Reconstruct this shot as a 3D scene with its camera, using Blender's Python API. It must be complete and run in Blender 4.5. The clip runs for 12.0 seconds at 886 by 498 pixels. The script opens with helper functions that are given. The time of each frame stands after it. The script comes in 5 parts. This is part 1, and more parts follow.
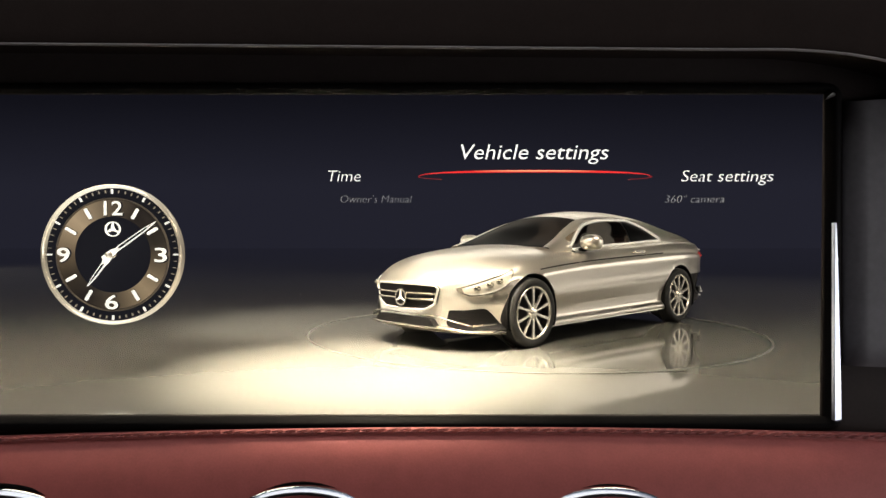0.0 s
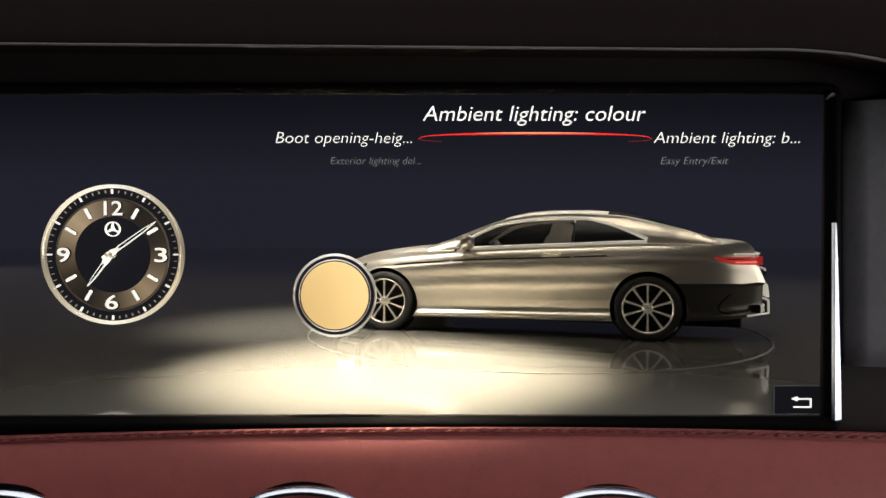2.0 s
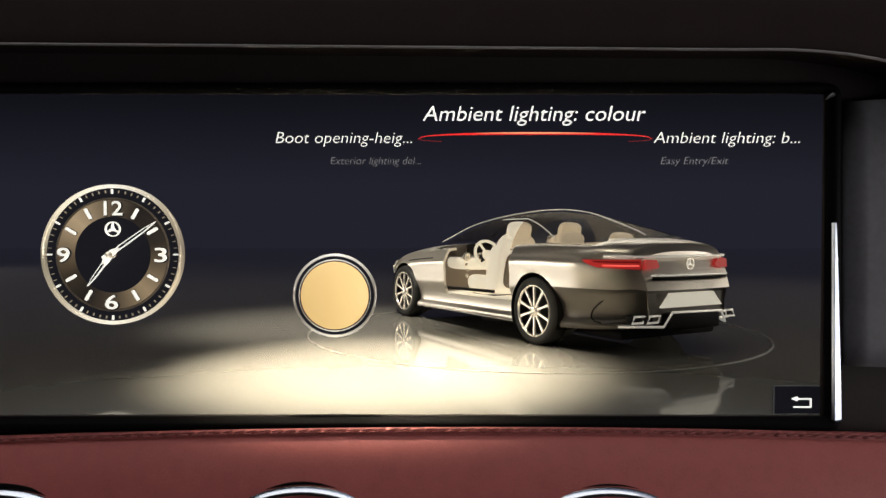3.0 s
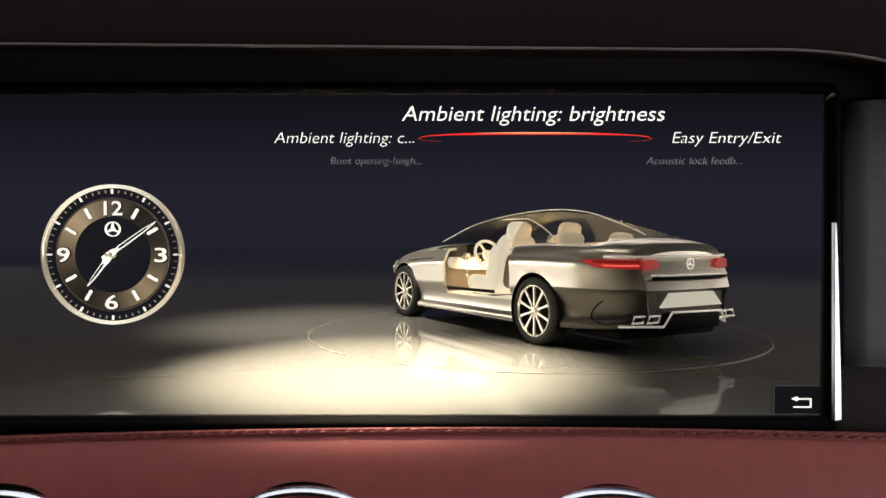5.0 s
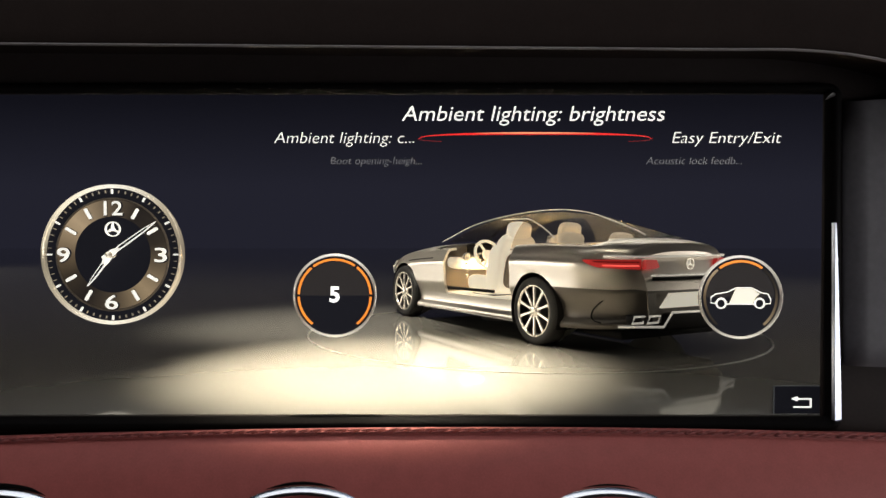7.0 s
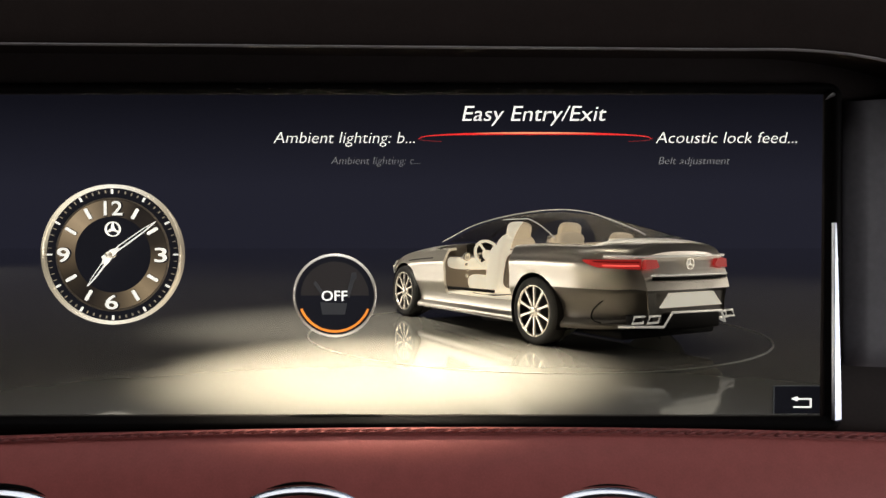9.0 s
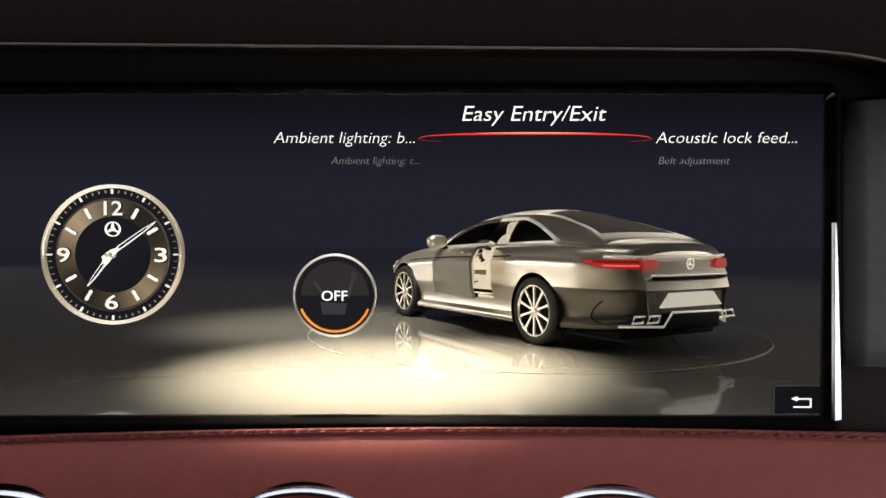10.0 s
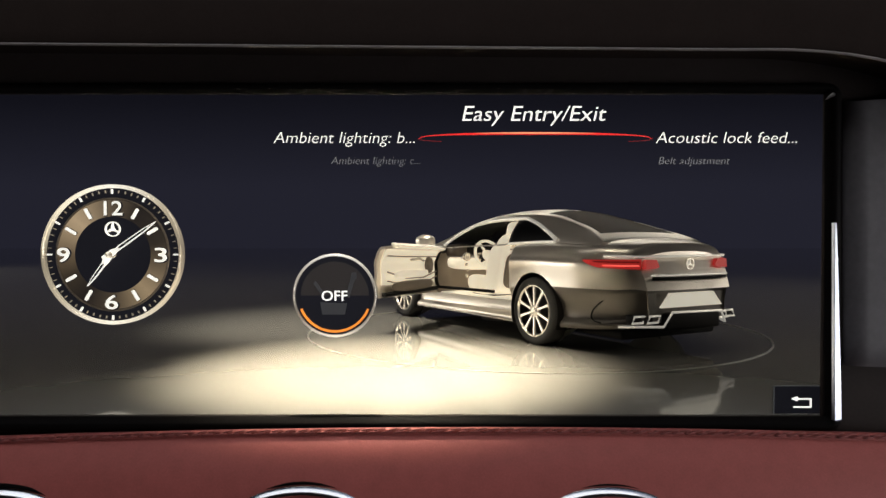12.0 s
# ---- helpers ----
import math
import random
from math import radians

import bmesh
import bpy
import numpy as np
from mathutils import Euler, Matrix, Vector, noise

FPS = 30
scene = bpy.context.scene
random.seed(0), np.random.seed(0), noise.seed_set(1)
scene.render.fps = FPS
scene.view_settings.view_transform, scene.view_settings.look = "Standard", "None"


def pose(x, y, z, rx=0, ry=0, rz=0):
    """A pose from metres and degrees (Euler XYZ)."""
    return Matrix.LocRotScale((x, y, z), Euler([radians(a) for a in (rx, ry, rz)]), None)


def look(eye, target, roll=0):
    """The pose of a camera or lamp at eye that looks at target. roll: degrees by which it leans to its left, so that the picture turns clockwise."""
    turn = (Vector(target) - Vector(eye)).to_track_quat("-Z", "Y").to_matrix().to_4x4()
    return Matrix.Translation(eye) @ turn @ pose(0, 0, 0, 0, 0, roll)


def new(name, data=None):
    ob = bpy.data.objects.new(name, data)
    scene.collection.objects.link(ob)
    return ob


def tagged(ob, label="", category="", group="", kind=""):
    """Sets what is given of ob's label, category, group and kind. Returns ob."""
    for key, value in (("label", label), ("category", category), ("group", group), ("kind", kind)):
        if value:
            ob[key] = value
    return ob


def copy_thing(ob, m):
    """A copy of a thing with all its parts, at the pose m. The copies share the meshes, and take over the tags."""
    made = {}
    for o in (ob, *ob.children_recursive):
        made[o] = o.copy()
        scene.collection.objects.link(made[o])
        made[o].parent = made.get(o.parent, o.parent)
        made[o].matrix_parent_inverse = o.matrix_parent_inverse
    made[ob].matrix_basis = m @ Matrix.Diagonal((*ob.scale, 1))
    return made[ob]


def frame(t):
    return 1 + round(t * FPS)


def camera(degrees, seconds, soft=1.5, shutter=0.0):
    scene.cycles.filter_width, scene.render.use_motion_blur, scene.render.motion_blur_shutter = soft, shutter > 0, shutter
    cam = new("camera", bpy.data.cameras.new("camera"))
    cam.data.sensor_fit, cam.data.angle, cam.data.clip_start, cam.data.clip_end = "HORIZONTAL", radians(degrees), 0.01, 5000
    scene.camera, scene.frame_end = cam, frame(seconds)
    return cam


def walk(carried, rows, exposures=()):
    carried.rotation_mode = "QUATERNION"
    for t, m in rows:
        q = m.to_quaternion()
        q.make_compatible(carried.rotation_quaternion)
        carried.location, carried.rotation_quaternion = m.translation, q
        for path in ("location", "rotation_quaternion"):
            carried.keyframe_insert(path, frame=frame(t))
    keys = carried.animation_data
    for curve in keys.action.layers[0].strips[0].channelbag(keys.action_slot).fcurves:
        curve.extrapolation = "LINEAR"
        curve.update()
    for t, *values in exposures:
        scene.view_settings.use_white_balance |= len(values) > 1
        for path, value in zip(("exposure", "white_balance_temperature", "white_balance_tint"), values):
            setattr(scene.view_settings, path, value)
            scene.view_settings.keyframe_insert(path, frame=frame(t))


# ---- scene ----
# A filmed dashboard display. x to the right, y into the dashboard, z up; the display glass lies in the plane y = 0.
FOCUS = 1220.0          # focal length in grid steps of 0.19 mm on the glass
STEP = 0.3 / 1568
EYE = Vector((0.0, -FOCUS * STEP, 0.95))
TILT = math.degrees(math.atan(23.0 / FOCUS))
cam = camera(math.degrees(2 * math.atan(784 / FOCUS)), 12.0, soft=1.5)
VIEW = pose(EYE.x, EYE.y, EYE.z, 90 - TILT, 0, 0)
walk(cam, [(0.0, VIEW), (12.0, VIEW)])

CAR_SCALE = 0.0556      # the shown car is a 1:18 model on the display's stage
FLOOR_Z = EYE.z - 1.10 * CAR_SCALE


def at(u, v, y=0.0):
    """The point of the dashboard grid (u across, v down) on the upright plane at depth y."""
    way = VIEW.to_3x3() @ Vector(((u - 784) / FOCUS, (441 - v) / FOCUS, -1))
    return EYE + way * ((y - EYE.y) / way.y)


# ---- light ----
world = bpy.data.worlds.new("world")
scene.world = world
world.use_nodes = True
sky = world.node_tree.nodes.new("ShaderNodeTexSky")
sky.sky_type, sky.sun_disc = "NISHITA", False
sky.sun_elevation, sky.sun_rotation = radians(40), radians(120)
world.node_tree.nodes["Background"].inputs[1].default_value = 0.08
world.node_tree.links.new(sky.outputs[0], world.node_tree.nodes["Background"].inputs[0])


def lamp(name, kind, energy, colour, m, **more):
    data = bpy.data.lights.new(name, kind)
    data.energy, data.color = energy, colour
    if kind == "AREA":
        data.shape, data.size, data.size_y = "RECTANGLE", more["size"][0], more["size"][1]
    if kind == "SPOT":
        data.spot_size, data.spot_blend, data.shadow_soft_size = radians(more["cone"]), more["blend"], more["soft"]
    ob = new(name, data)
    ob.matrix_world = m
    return ob


# unseen lamps added: warm spot on the stage, soft box above front, car fill
WARM = (1.0, 0.93, 0.80)
lamp("stage_spot", "SPOT", 68.0, (1.0, 0.88, 0.67), look((-0.036, 0.02, FLOOR_Z + 0.36), (-0.026, 0.082, FLOOR_Z)), cone=35, blend=1.0, soft=0.012)
lamp("stage_glow", "SPOT", 13.0, (1.0, 0.92, 0.76), look((-0.10, 0.12, FLOOR_Z + 0.36), (-0.085, 0.25, FLOOR_Z)), cone=38, blend=1.0, soft=0.02)
lamp("car_fill_top", "AREA", 0.09, WARM, look((-0.06, 0.10, FLOOR_Z + 0.38), (0.0, 0.26, FLOOR_Z + 0.04)), size=(0.42, 0.07))
lamp("car_fill_left", "AREA", 2.9, WARM, look((-1.0, 0.52, FLOOR_Z + 0.15), (0.0, 0.50, FLOOR_Z + 0.10)), size=(1.0, 0.17))
lamp("car_fill_back", "AREA", 0.48, WARM, look((0.16, 0.78, FLOOR_Z + 0.34), (0.08, 0.24, FLOOR_Z + 0.06)), size=(0.60, 0.07))
lamp("car_fill_right", "AREA", 0.38, WARM, look((0.605, 0.27, FLOOR_Z + 0.10), (0.0, 0.26, FLOOR_Z + 0.06)), size=(0.40, 0.13))
lamp("car_fill_corner", "AREA", 0.07, WARM, look((0.30, 0.035, FLOOR_Z + 0.075), (0.10, 0.16, FLOOR_Z + 0.075)), size=(0.20, 0.09))
# daylight through the windscreen and an open door
lamp("windscreen_light", "AREA", 1.8, (1.0, 0.98, 0.95), look((-0.06, -0.32, 1.44), (-0.04, -0.14, 0.90)), size=(1.0, 0.4))
lamp("doorway_light", "AREA", 6.3, (0.97, 0.97, 1.0), look((0.79, -0.30, 0.76), (0.0, -0.28, 0.80)), size=(0.7, 0.37))


# ---- materials ----
def material(name, colour, rough=0.5, metal=0.0, grain=None, vary=0.1, bump=0.0, emit=None, power=0.0, coat=0.0, spec=0.5):
    """A surface with two scales of grain: grain is the size of the fine one in metres."""
    m = bpy.data.materials.new(name)
    m.use_nodes = True
    tree = m.node_tree
    b = tree.nodes["Principled BSDF"]
    b.inputs["Base Color"].default_value = (*colour, 1)
    b.inputs["Roughness"].default_value = rough
    b.inputs["Metallic"].default_value = metal
    b.inputs["Coat Weight"].default_value = coat
    b.inputs["Specular IOR Level"].default_value = spec
    if emit:
        b.inputs["Emission Color"].default_value = (*emit, 1)
        b.inputs["Emission Strength"].default_value = power
    if grain:
        co = tree.nodes.new("ShaderNodeTexCoord")
        fine, wide = tree.nodes.new("ShaderNodeTexNoise"), tree.nodes.new("ShaderNodeTexNoise")
        fine.inputs["Scale"].default_value, wide.inputs["Scale"].default_value = 1 / grain, 0.12 / grain
        fine.inputs["Detail"].default_value = 4
        mix = tree.nodes.new("ShaderNodeMath")
        mix.operation = "ADD"
        ramp = tree.nodes.new("ShaderNodeMapRange")
        ramp.inputs["From Min"].default_value, ramp.inputs["From Max"].default_value = 0.6, 1.4
        ramp.inputs["To Min"].default_value, ramp.inputs["To Max"].default_value = 1 - vary, 1 + vary
        tone = tree.nodes.new("ShaderNodeMix")
        tone.data_type, tone.blend_type = "RGBA", "MULTIPLY"
        tone.inputs["Factor"].default_value = 1
        tone.inputs["A"].default_value = (*colour, 1)
        for n in (fine, wide):
            tree.links.new(co.outputs["Object"], n.inputs["Vector"])
        tree.links.new(fine.outputs["Fac"], mix.inputs[0])
        tree.links.new(wide.outputs["Fac"], mix.inputs[1])
        tree.links.new(mix.outputs[0], ramp.inputs["Value"])
        tree.links.new(ramp.outputs["Result"], tone.inputs["B"])
        tree.links.new(tone.outputs["Result"], b.inputs["Base Color"])
        if bump:
            bp = tree.nodes.new("ShaderNodeBump")
            bp.inputs["Strength"].default_value, bp.inputs["Distance"].default_value = bump, grain * 0.3
            tree.links.new(fine.outputs["Fac"], bp.inputs["Height"])
            tree.links.new(bp.outputs["Normal"], b.inputs["Normal"])
    return m


def glassy(name, tint, gloss, rough=0.02):
    """Thin tinted glass: light passes straight through, a share of it is mirrored."""
    m = bpy.data.materials.new(name)
    m.use_nodes = True
    tree = m.node_tree
    tree.nodes.remove(tree.nodes["Principled BSDF"])
    clear, shine, mix = (tree.nodes.new("ShaderNodeBsdf" + k) if k != "Mix" else tree.nodes.new("ShaderNodeMixShader") for k in ("Transparent", "Glossy", "Mix"))
    clear.inputs["Color"].default_value = (*tint, 1)
    shine.inputs["Roughness"].default_value = rough
    mix.inputs["Fac"].default_value = gloss
    tree.links.new(clear.outputs[0], mix.inputs[1])
    tree.links.new(shine.outputs[0], mix.inputs[2])
    tree.links.new(mix.outputs[0], tree.nodes["Material Output"].inputs["Surface"])
    return m


M_BLACK = material("black_soft_trim", (0.020, 0.0155, 0.0145), 0.6, grain=0.0012, bump=0.15, spec=0.04)
M_PIANO = material("piano_black", (0.0045, 0.004, 0.004), 0.45, spec=0.010)
M_HOOD_HIGHLIGHT = material("hood_highlight", (0.12, 0.105, 0.10), 0.38, grain=0.01, vary=0.2)
M_GREY = material("dark_grey_trim", (0.070, 0.064, 0.070), 0.5, grain=0.002, vary=0.2)
M_LEATHER = material("red_leather", (0.265, 0.068, 0.061), 0.58, grain=0.0007, vary=0.12, bump=0.12, spec=0.22)
M_THREAD = material("red_thread", (0.20, 0.055, 0.052), 0.9, grain=0.0004, bump=0.3)
M_CHROME = material("chrome", (0.62, 0.64, 0.68), 0.17, 1.0, grain=0.004, vary=0.04)
M_EDGE_REFLECTION = material("edge_reflection_metal", (0.27, 0.29, 0.33), 0.30, 1.0, grain=0.003, vary=0.12)
M_CORNER_GLINT = material("pale_glint", (0.85, 0.83, 0.80), 0.35, grain=0.001)
M_DARKVENT = material("vent_black", (0.02, 0.022, 0.028), 0.35, grain=0.001)
M_CABIN = material("cabin_lining", (0.045, 0.038, 0.036), 0.8, grain=0.01)
M_GLASS = glassy("display_glass", (0.99, 0.99, 0.99), 0.004)
M_STAGE = material("stage_floor", (0.155, 0.150, 0.134), 0.06, grain=0.02, vary=0.05, spec=0.5)
# glow put into the plate itself in place of plate lamps
M_PLATE = material("glowing_plate", (0.75, 0.70, 0.58), 0.5, grain=0.004, emit=(1.0, 0.93, 0.76), power=0.42)
M_STAGE.node_tree.nodes["Principled BSDF"].inputs["IOR"].default_value = 1.27
M_RING = material("ring_line", (0.20, 0.195, 0.175), 0.3, grain=0.01)
M_PANEL = material("light_panel", (0.8, 0.8, 0.8), 0.5, emit=(1.0, 0.88, 0.67), power=14.5)
M_NAVY = material("navy_backdrop", (0.010, 0.011, 0.018), 0.9, emit=(0.0128, 0.0128, 0.0205), power=0.75)
# the backdrop picture is navy low down and fades to black at the top
for _ in (0,):
    tree = M_NAVY.node_tree
    co, part_z, ramp = tree.nodes.new("ShaderNodeNewGeometry"), tree.nodes.new("ShaderNodeSeparateXYZ"), tree.nodes.new("ShaderNodeMapRange")
    ramp.inputs["From Min"].default_value, ramp.inputs["From Max"].default_value = FLOOR_Z + 0.31, FLOOR_Z + 0.73
    ramp.inputs["To Min"].default_value, ramp.inputs["To Max"].default_value = 1.25, 0.45
    tree.links.new(co.outputs["Position"], part_z.inputs[0])
    tree.links.new(part_z.outputs["Z"], ramp.inputs["Value"])
    tree.links.new(ramp.outputs["Result"], tree.nodes["Principled BSDF"].inputs["Emission Strength"])
M_PAINT = material("champagne_paint", (0.78, 0.725, 0.65), 0.29, 0.80, grain=0.004, vary=0.03)
# darkened copy of the body paint, for the shade on the lower bumper
M_SHADED_PAINT = material("shaded_paint", (0.095, 0.086, 0.078), 0.34, 0.7, grain=0.003, vary=0.05)
M_CARDARK = material("car_black_plastic", (0.012, 0.011, 0.011), 0.55, spec=0.06)
M_TRIM = material("dark_chrome", (0.42, 0.39, 0.33), 0.26, 1.0)
M_TYRE = material("tyre_rubber", (0.016, 0.015, 0.015), 0.7)
# alloy and bright trim glow a little to imitate caught light
M_RIM = material("rim_alloy_glow", (0.80, 0.74, 0.64), 0.25, 0.8, emit=(1.0, 0.9, 0.7), power=0.06)
M_BRIGHT = material("bright_trim_glow", (0.85, 0.80, 0.70), 0.25, 0.6, emit=(1.0, 0.95, 0.84), power=0.26)
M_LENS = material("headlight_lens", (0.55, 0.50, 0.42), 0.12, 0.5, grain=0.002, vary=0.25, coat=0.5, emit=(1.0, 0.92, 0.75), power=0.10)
M_FASCIA = material("fascia_brown", (0.075, 0.060, 0.048), 0.45, grain=0.002)
M_TINT = glassy("tinted_car_glass", (0.08, 0.077, 0.085), 0.06, 0.30)
M_DOORGLASS = glassy("tinted_door_glass", (0.11, 0.105, 0.105), 0.015, 0.38)
M_CANOPY = glassy("clear_canopy", (0.70, 0.62, 0.52), 0.13, 0.45)
# upholstery gets a glow of its own so the cabin looks lit
M_CREAM = material("cream_upholstery_glow", (0.76, 0.69, 0.55), 0.6, grain=0.002, emit=(1.0, 0.91, 0.73), power=0.42)
M_AMBIENT = material("ambient_glow", (0.8, 0.6, 0.3), 0.5, emit=(1.0, 0.70, 0.32), power=42.0)
M_TAIL = material("tail_light_red", (0.30, 0.012, 0.012), 0.40, emit=(1.0, 0.06, 0.05), power=0.24)
M_TAILDARK = material("tail_light_dark", (0.06, 0.004, 0.004), 0.2)
M_TAILCORE = material("tail_light_core", (0.5, 0.03, 0.03), 0.2, emit=(1.0, 0.14, 0.11), power=0.9)
M_LAMP = material("headlight_glass", (0.13, 0.115, 0.095), 0.16, 0.3, coat=0.3)
# faint glow added to the trim too, though it is no lamp
M_TAUPE = material("taupe_trim_glow", (0.17, 0.135, 0.10), 0.6, grain=0.003, emit=(0.5, 0.40, 0.28), power=0.04)
M_HOOD = material("black_hood_leather", (0.0175, 0.0130, 0.0116), 0.8, grain=0.0012, bump=0.15, spec=0.005)
M_WHITE = material("lit_white", (0.8, 0.8, 0.8), 0.5, emit=(1.0, 0.98, 0.90), power=1.1)
M_SOFT = material("lit_cream", (0.8, 0.78, 0.7), 0.5, emit=(1.0, 0.97, 0.88), power=0.98)
M_CREAMFILL = material("lit_cream_fill", (0.6, 0.58, 0.5), 0.5, emit=(1.0, 0.93, 0.74), power=0.80)
M_DIM = material("lit_grey", (0.3, 0.3, 0.3), 0.5, emit=(0.9, 0.9, 0.92), power=0.13)
M_SPECK = material("lit_bronze", (0.3, 0.25, 0.2), 0.5, emit=(0.9, 0.75, 0.5), power=0.22)
M_GHOST = material("faint_symbol", (0.03, 0.03, 0.03), 0.5, emit=(0.04, 0.04, 0.043), power=0.7)
M_RED = material("lit_red", (0.5, 0.02, 0.02), 0.5, emit=(1.0, 0.035, 0.03), power=0.75)
M_CORE = material("lit_orange_core", (0.6, 0.3, 0.1), 0.5, emit=(1.0, 0.42, 0.22), power=0.95)
M_DULLRED = material("lit_dull_red", (0.2, 0.02, 0.02), 0.5, emit=(1.0, 0.05, 0.05), power=0.16)
M_GOLD = material("lit_gold", (0.6, 0.45, 0.2), 0.5, emit=(1.0, 0.66, 0.26), power=0.75)
M_ORANGE = material("lit_orange", (0.6, 0.25, 0.05), 0.5, emit=(1.0, 0.28, 0.03), power=0.9)
M_DIAL = material("dial_black", (0.006, 0.006, 0.008), 0.6, spec=0.05, emit=(0.012, 0.012, 0.016), power=0.8)
M_BRONZE = material("dial_bronze_sheen", (0.012, 0.010, 0.008), 0.6, spec=0.05)


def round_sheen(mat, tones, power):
    """Sheen of brushed metal painted into a dial picture's emission, swinging round the centre (place 0 left, 0.25 top,
    0.5 right, 0.75 bottom).
    """
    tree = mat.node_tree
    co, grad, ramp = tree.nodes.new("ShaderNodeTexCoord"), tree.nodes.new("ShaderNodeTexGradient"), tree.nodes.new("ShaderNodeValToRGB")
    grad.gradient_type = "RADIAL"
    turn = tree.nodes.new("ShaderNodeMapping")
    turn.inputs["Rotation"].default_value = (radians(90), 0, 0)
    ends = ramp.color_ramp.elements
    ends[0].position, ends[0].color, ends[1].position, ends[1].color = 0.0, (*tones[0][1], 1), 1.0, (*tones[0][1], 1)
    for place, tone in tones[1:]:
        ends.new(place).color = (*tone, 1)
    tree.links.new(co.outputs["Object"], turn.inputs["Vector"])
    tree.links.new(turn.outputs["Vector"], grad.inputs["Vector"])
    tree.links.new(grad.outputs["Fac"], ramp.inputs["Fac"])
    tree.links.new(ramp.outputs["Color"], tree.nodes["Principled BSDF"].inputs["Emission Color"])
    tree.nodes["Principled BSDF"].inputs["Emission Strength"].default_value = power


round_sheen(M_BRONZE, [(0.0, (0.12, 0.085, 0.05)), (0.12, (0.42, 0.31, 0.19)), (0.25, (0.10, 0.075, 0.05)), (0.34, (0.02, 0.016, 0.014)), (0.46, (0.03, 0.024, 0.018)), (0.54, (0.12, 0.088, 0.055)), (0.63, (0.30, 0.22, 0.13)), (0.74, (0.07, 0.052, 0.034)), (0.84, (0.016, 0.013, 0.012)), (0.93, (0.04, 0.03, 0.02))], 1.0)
M_FACE_GLOSS = material("painted_face_gloss", (0.012, 0.011, 0.011), 0.5, spec=0.05, emit=(0.030, 0.026, 0.025), power=0.9)
M_BTN = material("button_black", (0.004, 0.004, 0.005), 0.6, spec=0.03, emit=(0.008, 0.008, 0.011), power=0.7)
M_DIALRIM = material("control_rim_sheen", (0.30, 0.28, 0.25), 0.25, 1.0)
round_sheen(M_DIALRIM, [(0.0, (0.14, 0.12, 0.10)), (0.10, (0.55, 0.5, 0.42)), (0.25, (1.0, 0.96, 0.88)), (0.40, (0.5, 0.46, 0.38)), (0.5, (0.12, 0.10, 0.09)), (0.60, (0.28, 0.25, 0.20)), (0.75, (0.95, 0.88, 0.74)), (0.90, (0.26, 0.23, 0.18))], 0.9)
M_BEZEL = material("dial_bezel_sheen", (0.34, 0.30, 0.23), 0.22, 1.0)
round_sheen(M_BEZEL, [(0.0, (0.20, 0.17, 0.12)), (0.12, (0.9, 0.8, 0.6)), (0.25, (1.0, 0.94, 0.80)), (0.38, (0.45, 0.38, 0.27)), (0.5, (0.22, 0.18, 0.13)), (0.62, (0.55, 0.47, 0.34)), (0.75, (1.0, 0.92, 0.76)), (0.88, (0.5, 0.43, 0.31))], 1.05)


# ---- small builders ----
def link(name, bm, mat, parent=None, label="", smooth=True, m=None, turn_out=True):
    mesh = bpy.data.meshes.new(name)
    if turn_out:
        bmesh.ops.recalc_face_normals(bm, faces=bm.faces)
    for f in bm.faces:
        f.smooth = smooth
    bm.to_mesh(mesh)
    bm.free()
    mesh.materials.append(mat)
    ob = new(name, mesh)
    if parent:
        ob.parent = parent
    if m:
        ob.matrix_basis = m
    if label:
        ob["label"] = label
    return ob


def part(name, bm, mat, parent, label="", smooth=True, turn_out=True):
    return link(name, bm, mat, parent, label, smooth, None, turn_out)


def empty(name, m=None):
    ob = new(name)
    ob.empty_display_size = 0.02
    if m:
        ob.matrix_basis = m
    return ob


def box(bm, lo, hi, bevel=0.0):
    c, s = (Vector(lo) + Vector(hi)) / 2, Vector(hi) - Vector(lo)
    made = bmesh.ops.create_cube(bm, size=1, matrix=Matrix.Translation(c) @ Matrix.Diagonal((*s, 1)))
    if bevel:
        edges = {e for v in made["verts"] for e in v.link_edges}
        bmesh.ops.bevel(bm, geom=list(edges), offset=bevel, segments=2, affect="EDGES", profile=0.6)
    return bm


def boxed(lo, hi, bevel=0.0):
    return box(bmesh.new(), lo, hi, bevel)


def lathe(bm, profile, turns=48, m=Matrix(), closed=False):
    """Turn a profile of (radius, along -y) round the y axis: positive heights come towards the viewer."""
    rings = []
    for k in range(turns):
        a = 2 * math.pi * k / turns
        rings.append([bm.verts.new(m @ Vector((r * math.cos(a), -h, r * math.sin(a)))) for r, h in profile])
    n = len(profile)
    for k in range(turns):
        p, q = rings[k], rings[(k + 1) % turns]
        for i in range(n if closed else n - 1):
            j = (i + 1) % n
            bm.faces.new((p[i], p[j], q[j], q[i]))
    bmesh.ops.remove_doubles(bm, verts=bm.verts[:], dist=1e-7)
    return bm


def arc_band(bm, r0, r1, a0, a1, h0, h1, steps=24, m=Matrix()):
    """A piece of a flat ring between two angles (degrees, clockwise from the top)."""
    rows = []
    for k in range(steps + 1):
        a = radians(a0 + (a1 - a0) * k / steps)
        s, c = math.sin(a), math.cos(a)
        rows.append([bm.verts.new(m @ Vector((r * s, -h, r * c))) for r, h in ((r0, h0), (r0, h1), (r1, h1), (r1, h0))])
    for p, q in zip(rows, rows[1:]):
        for i in range(4):
            j = (i + 1) % 4
            bm.faces.new((p[i], p[j], q[j], q[i]))
    bm.faces.new(rows[0])
    bm.faces.new(rows[-1][::-1])
    return bm


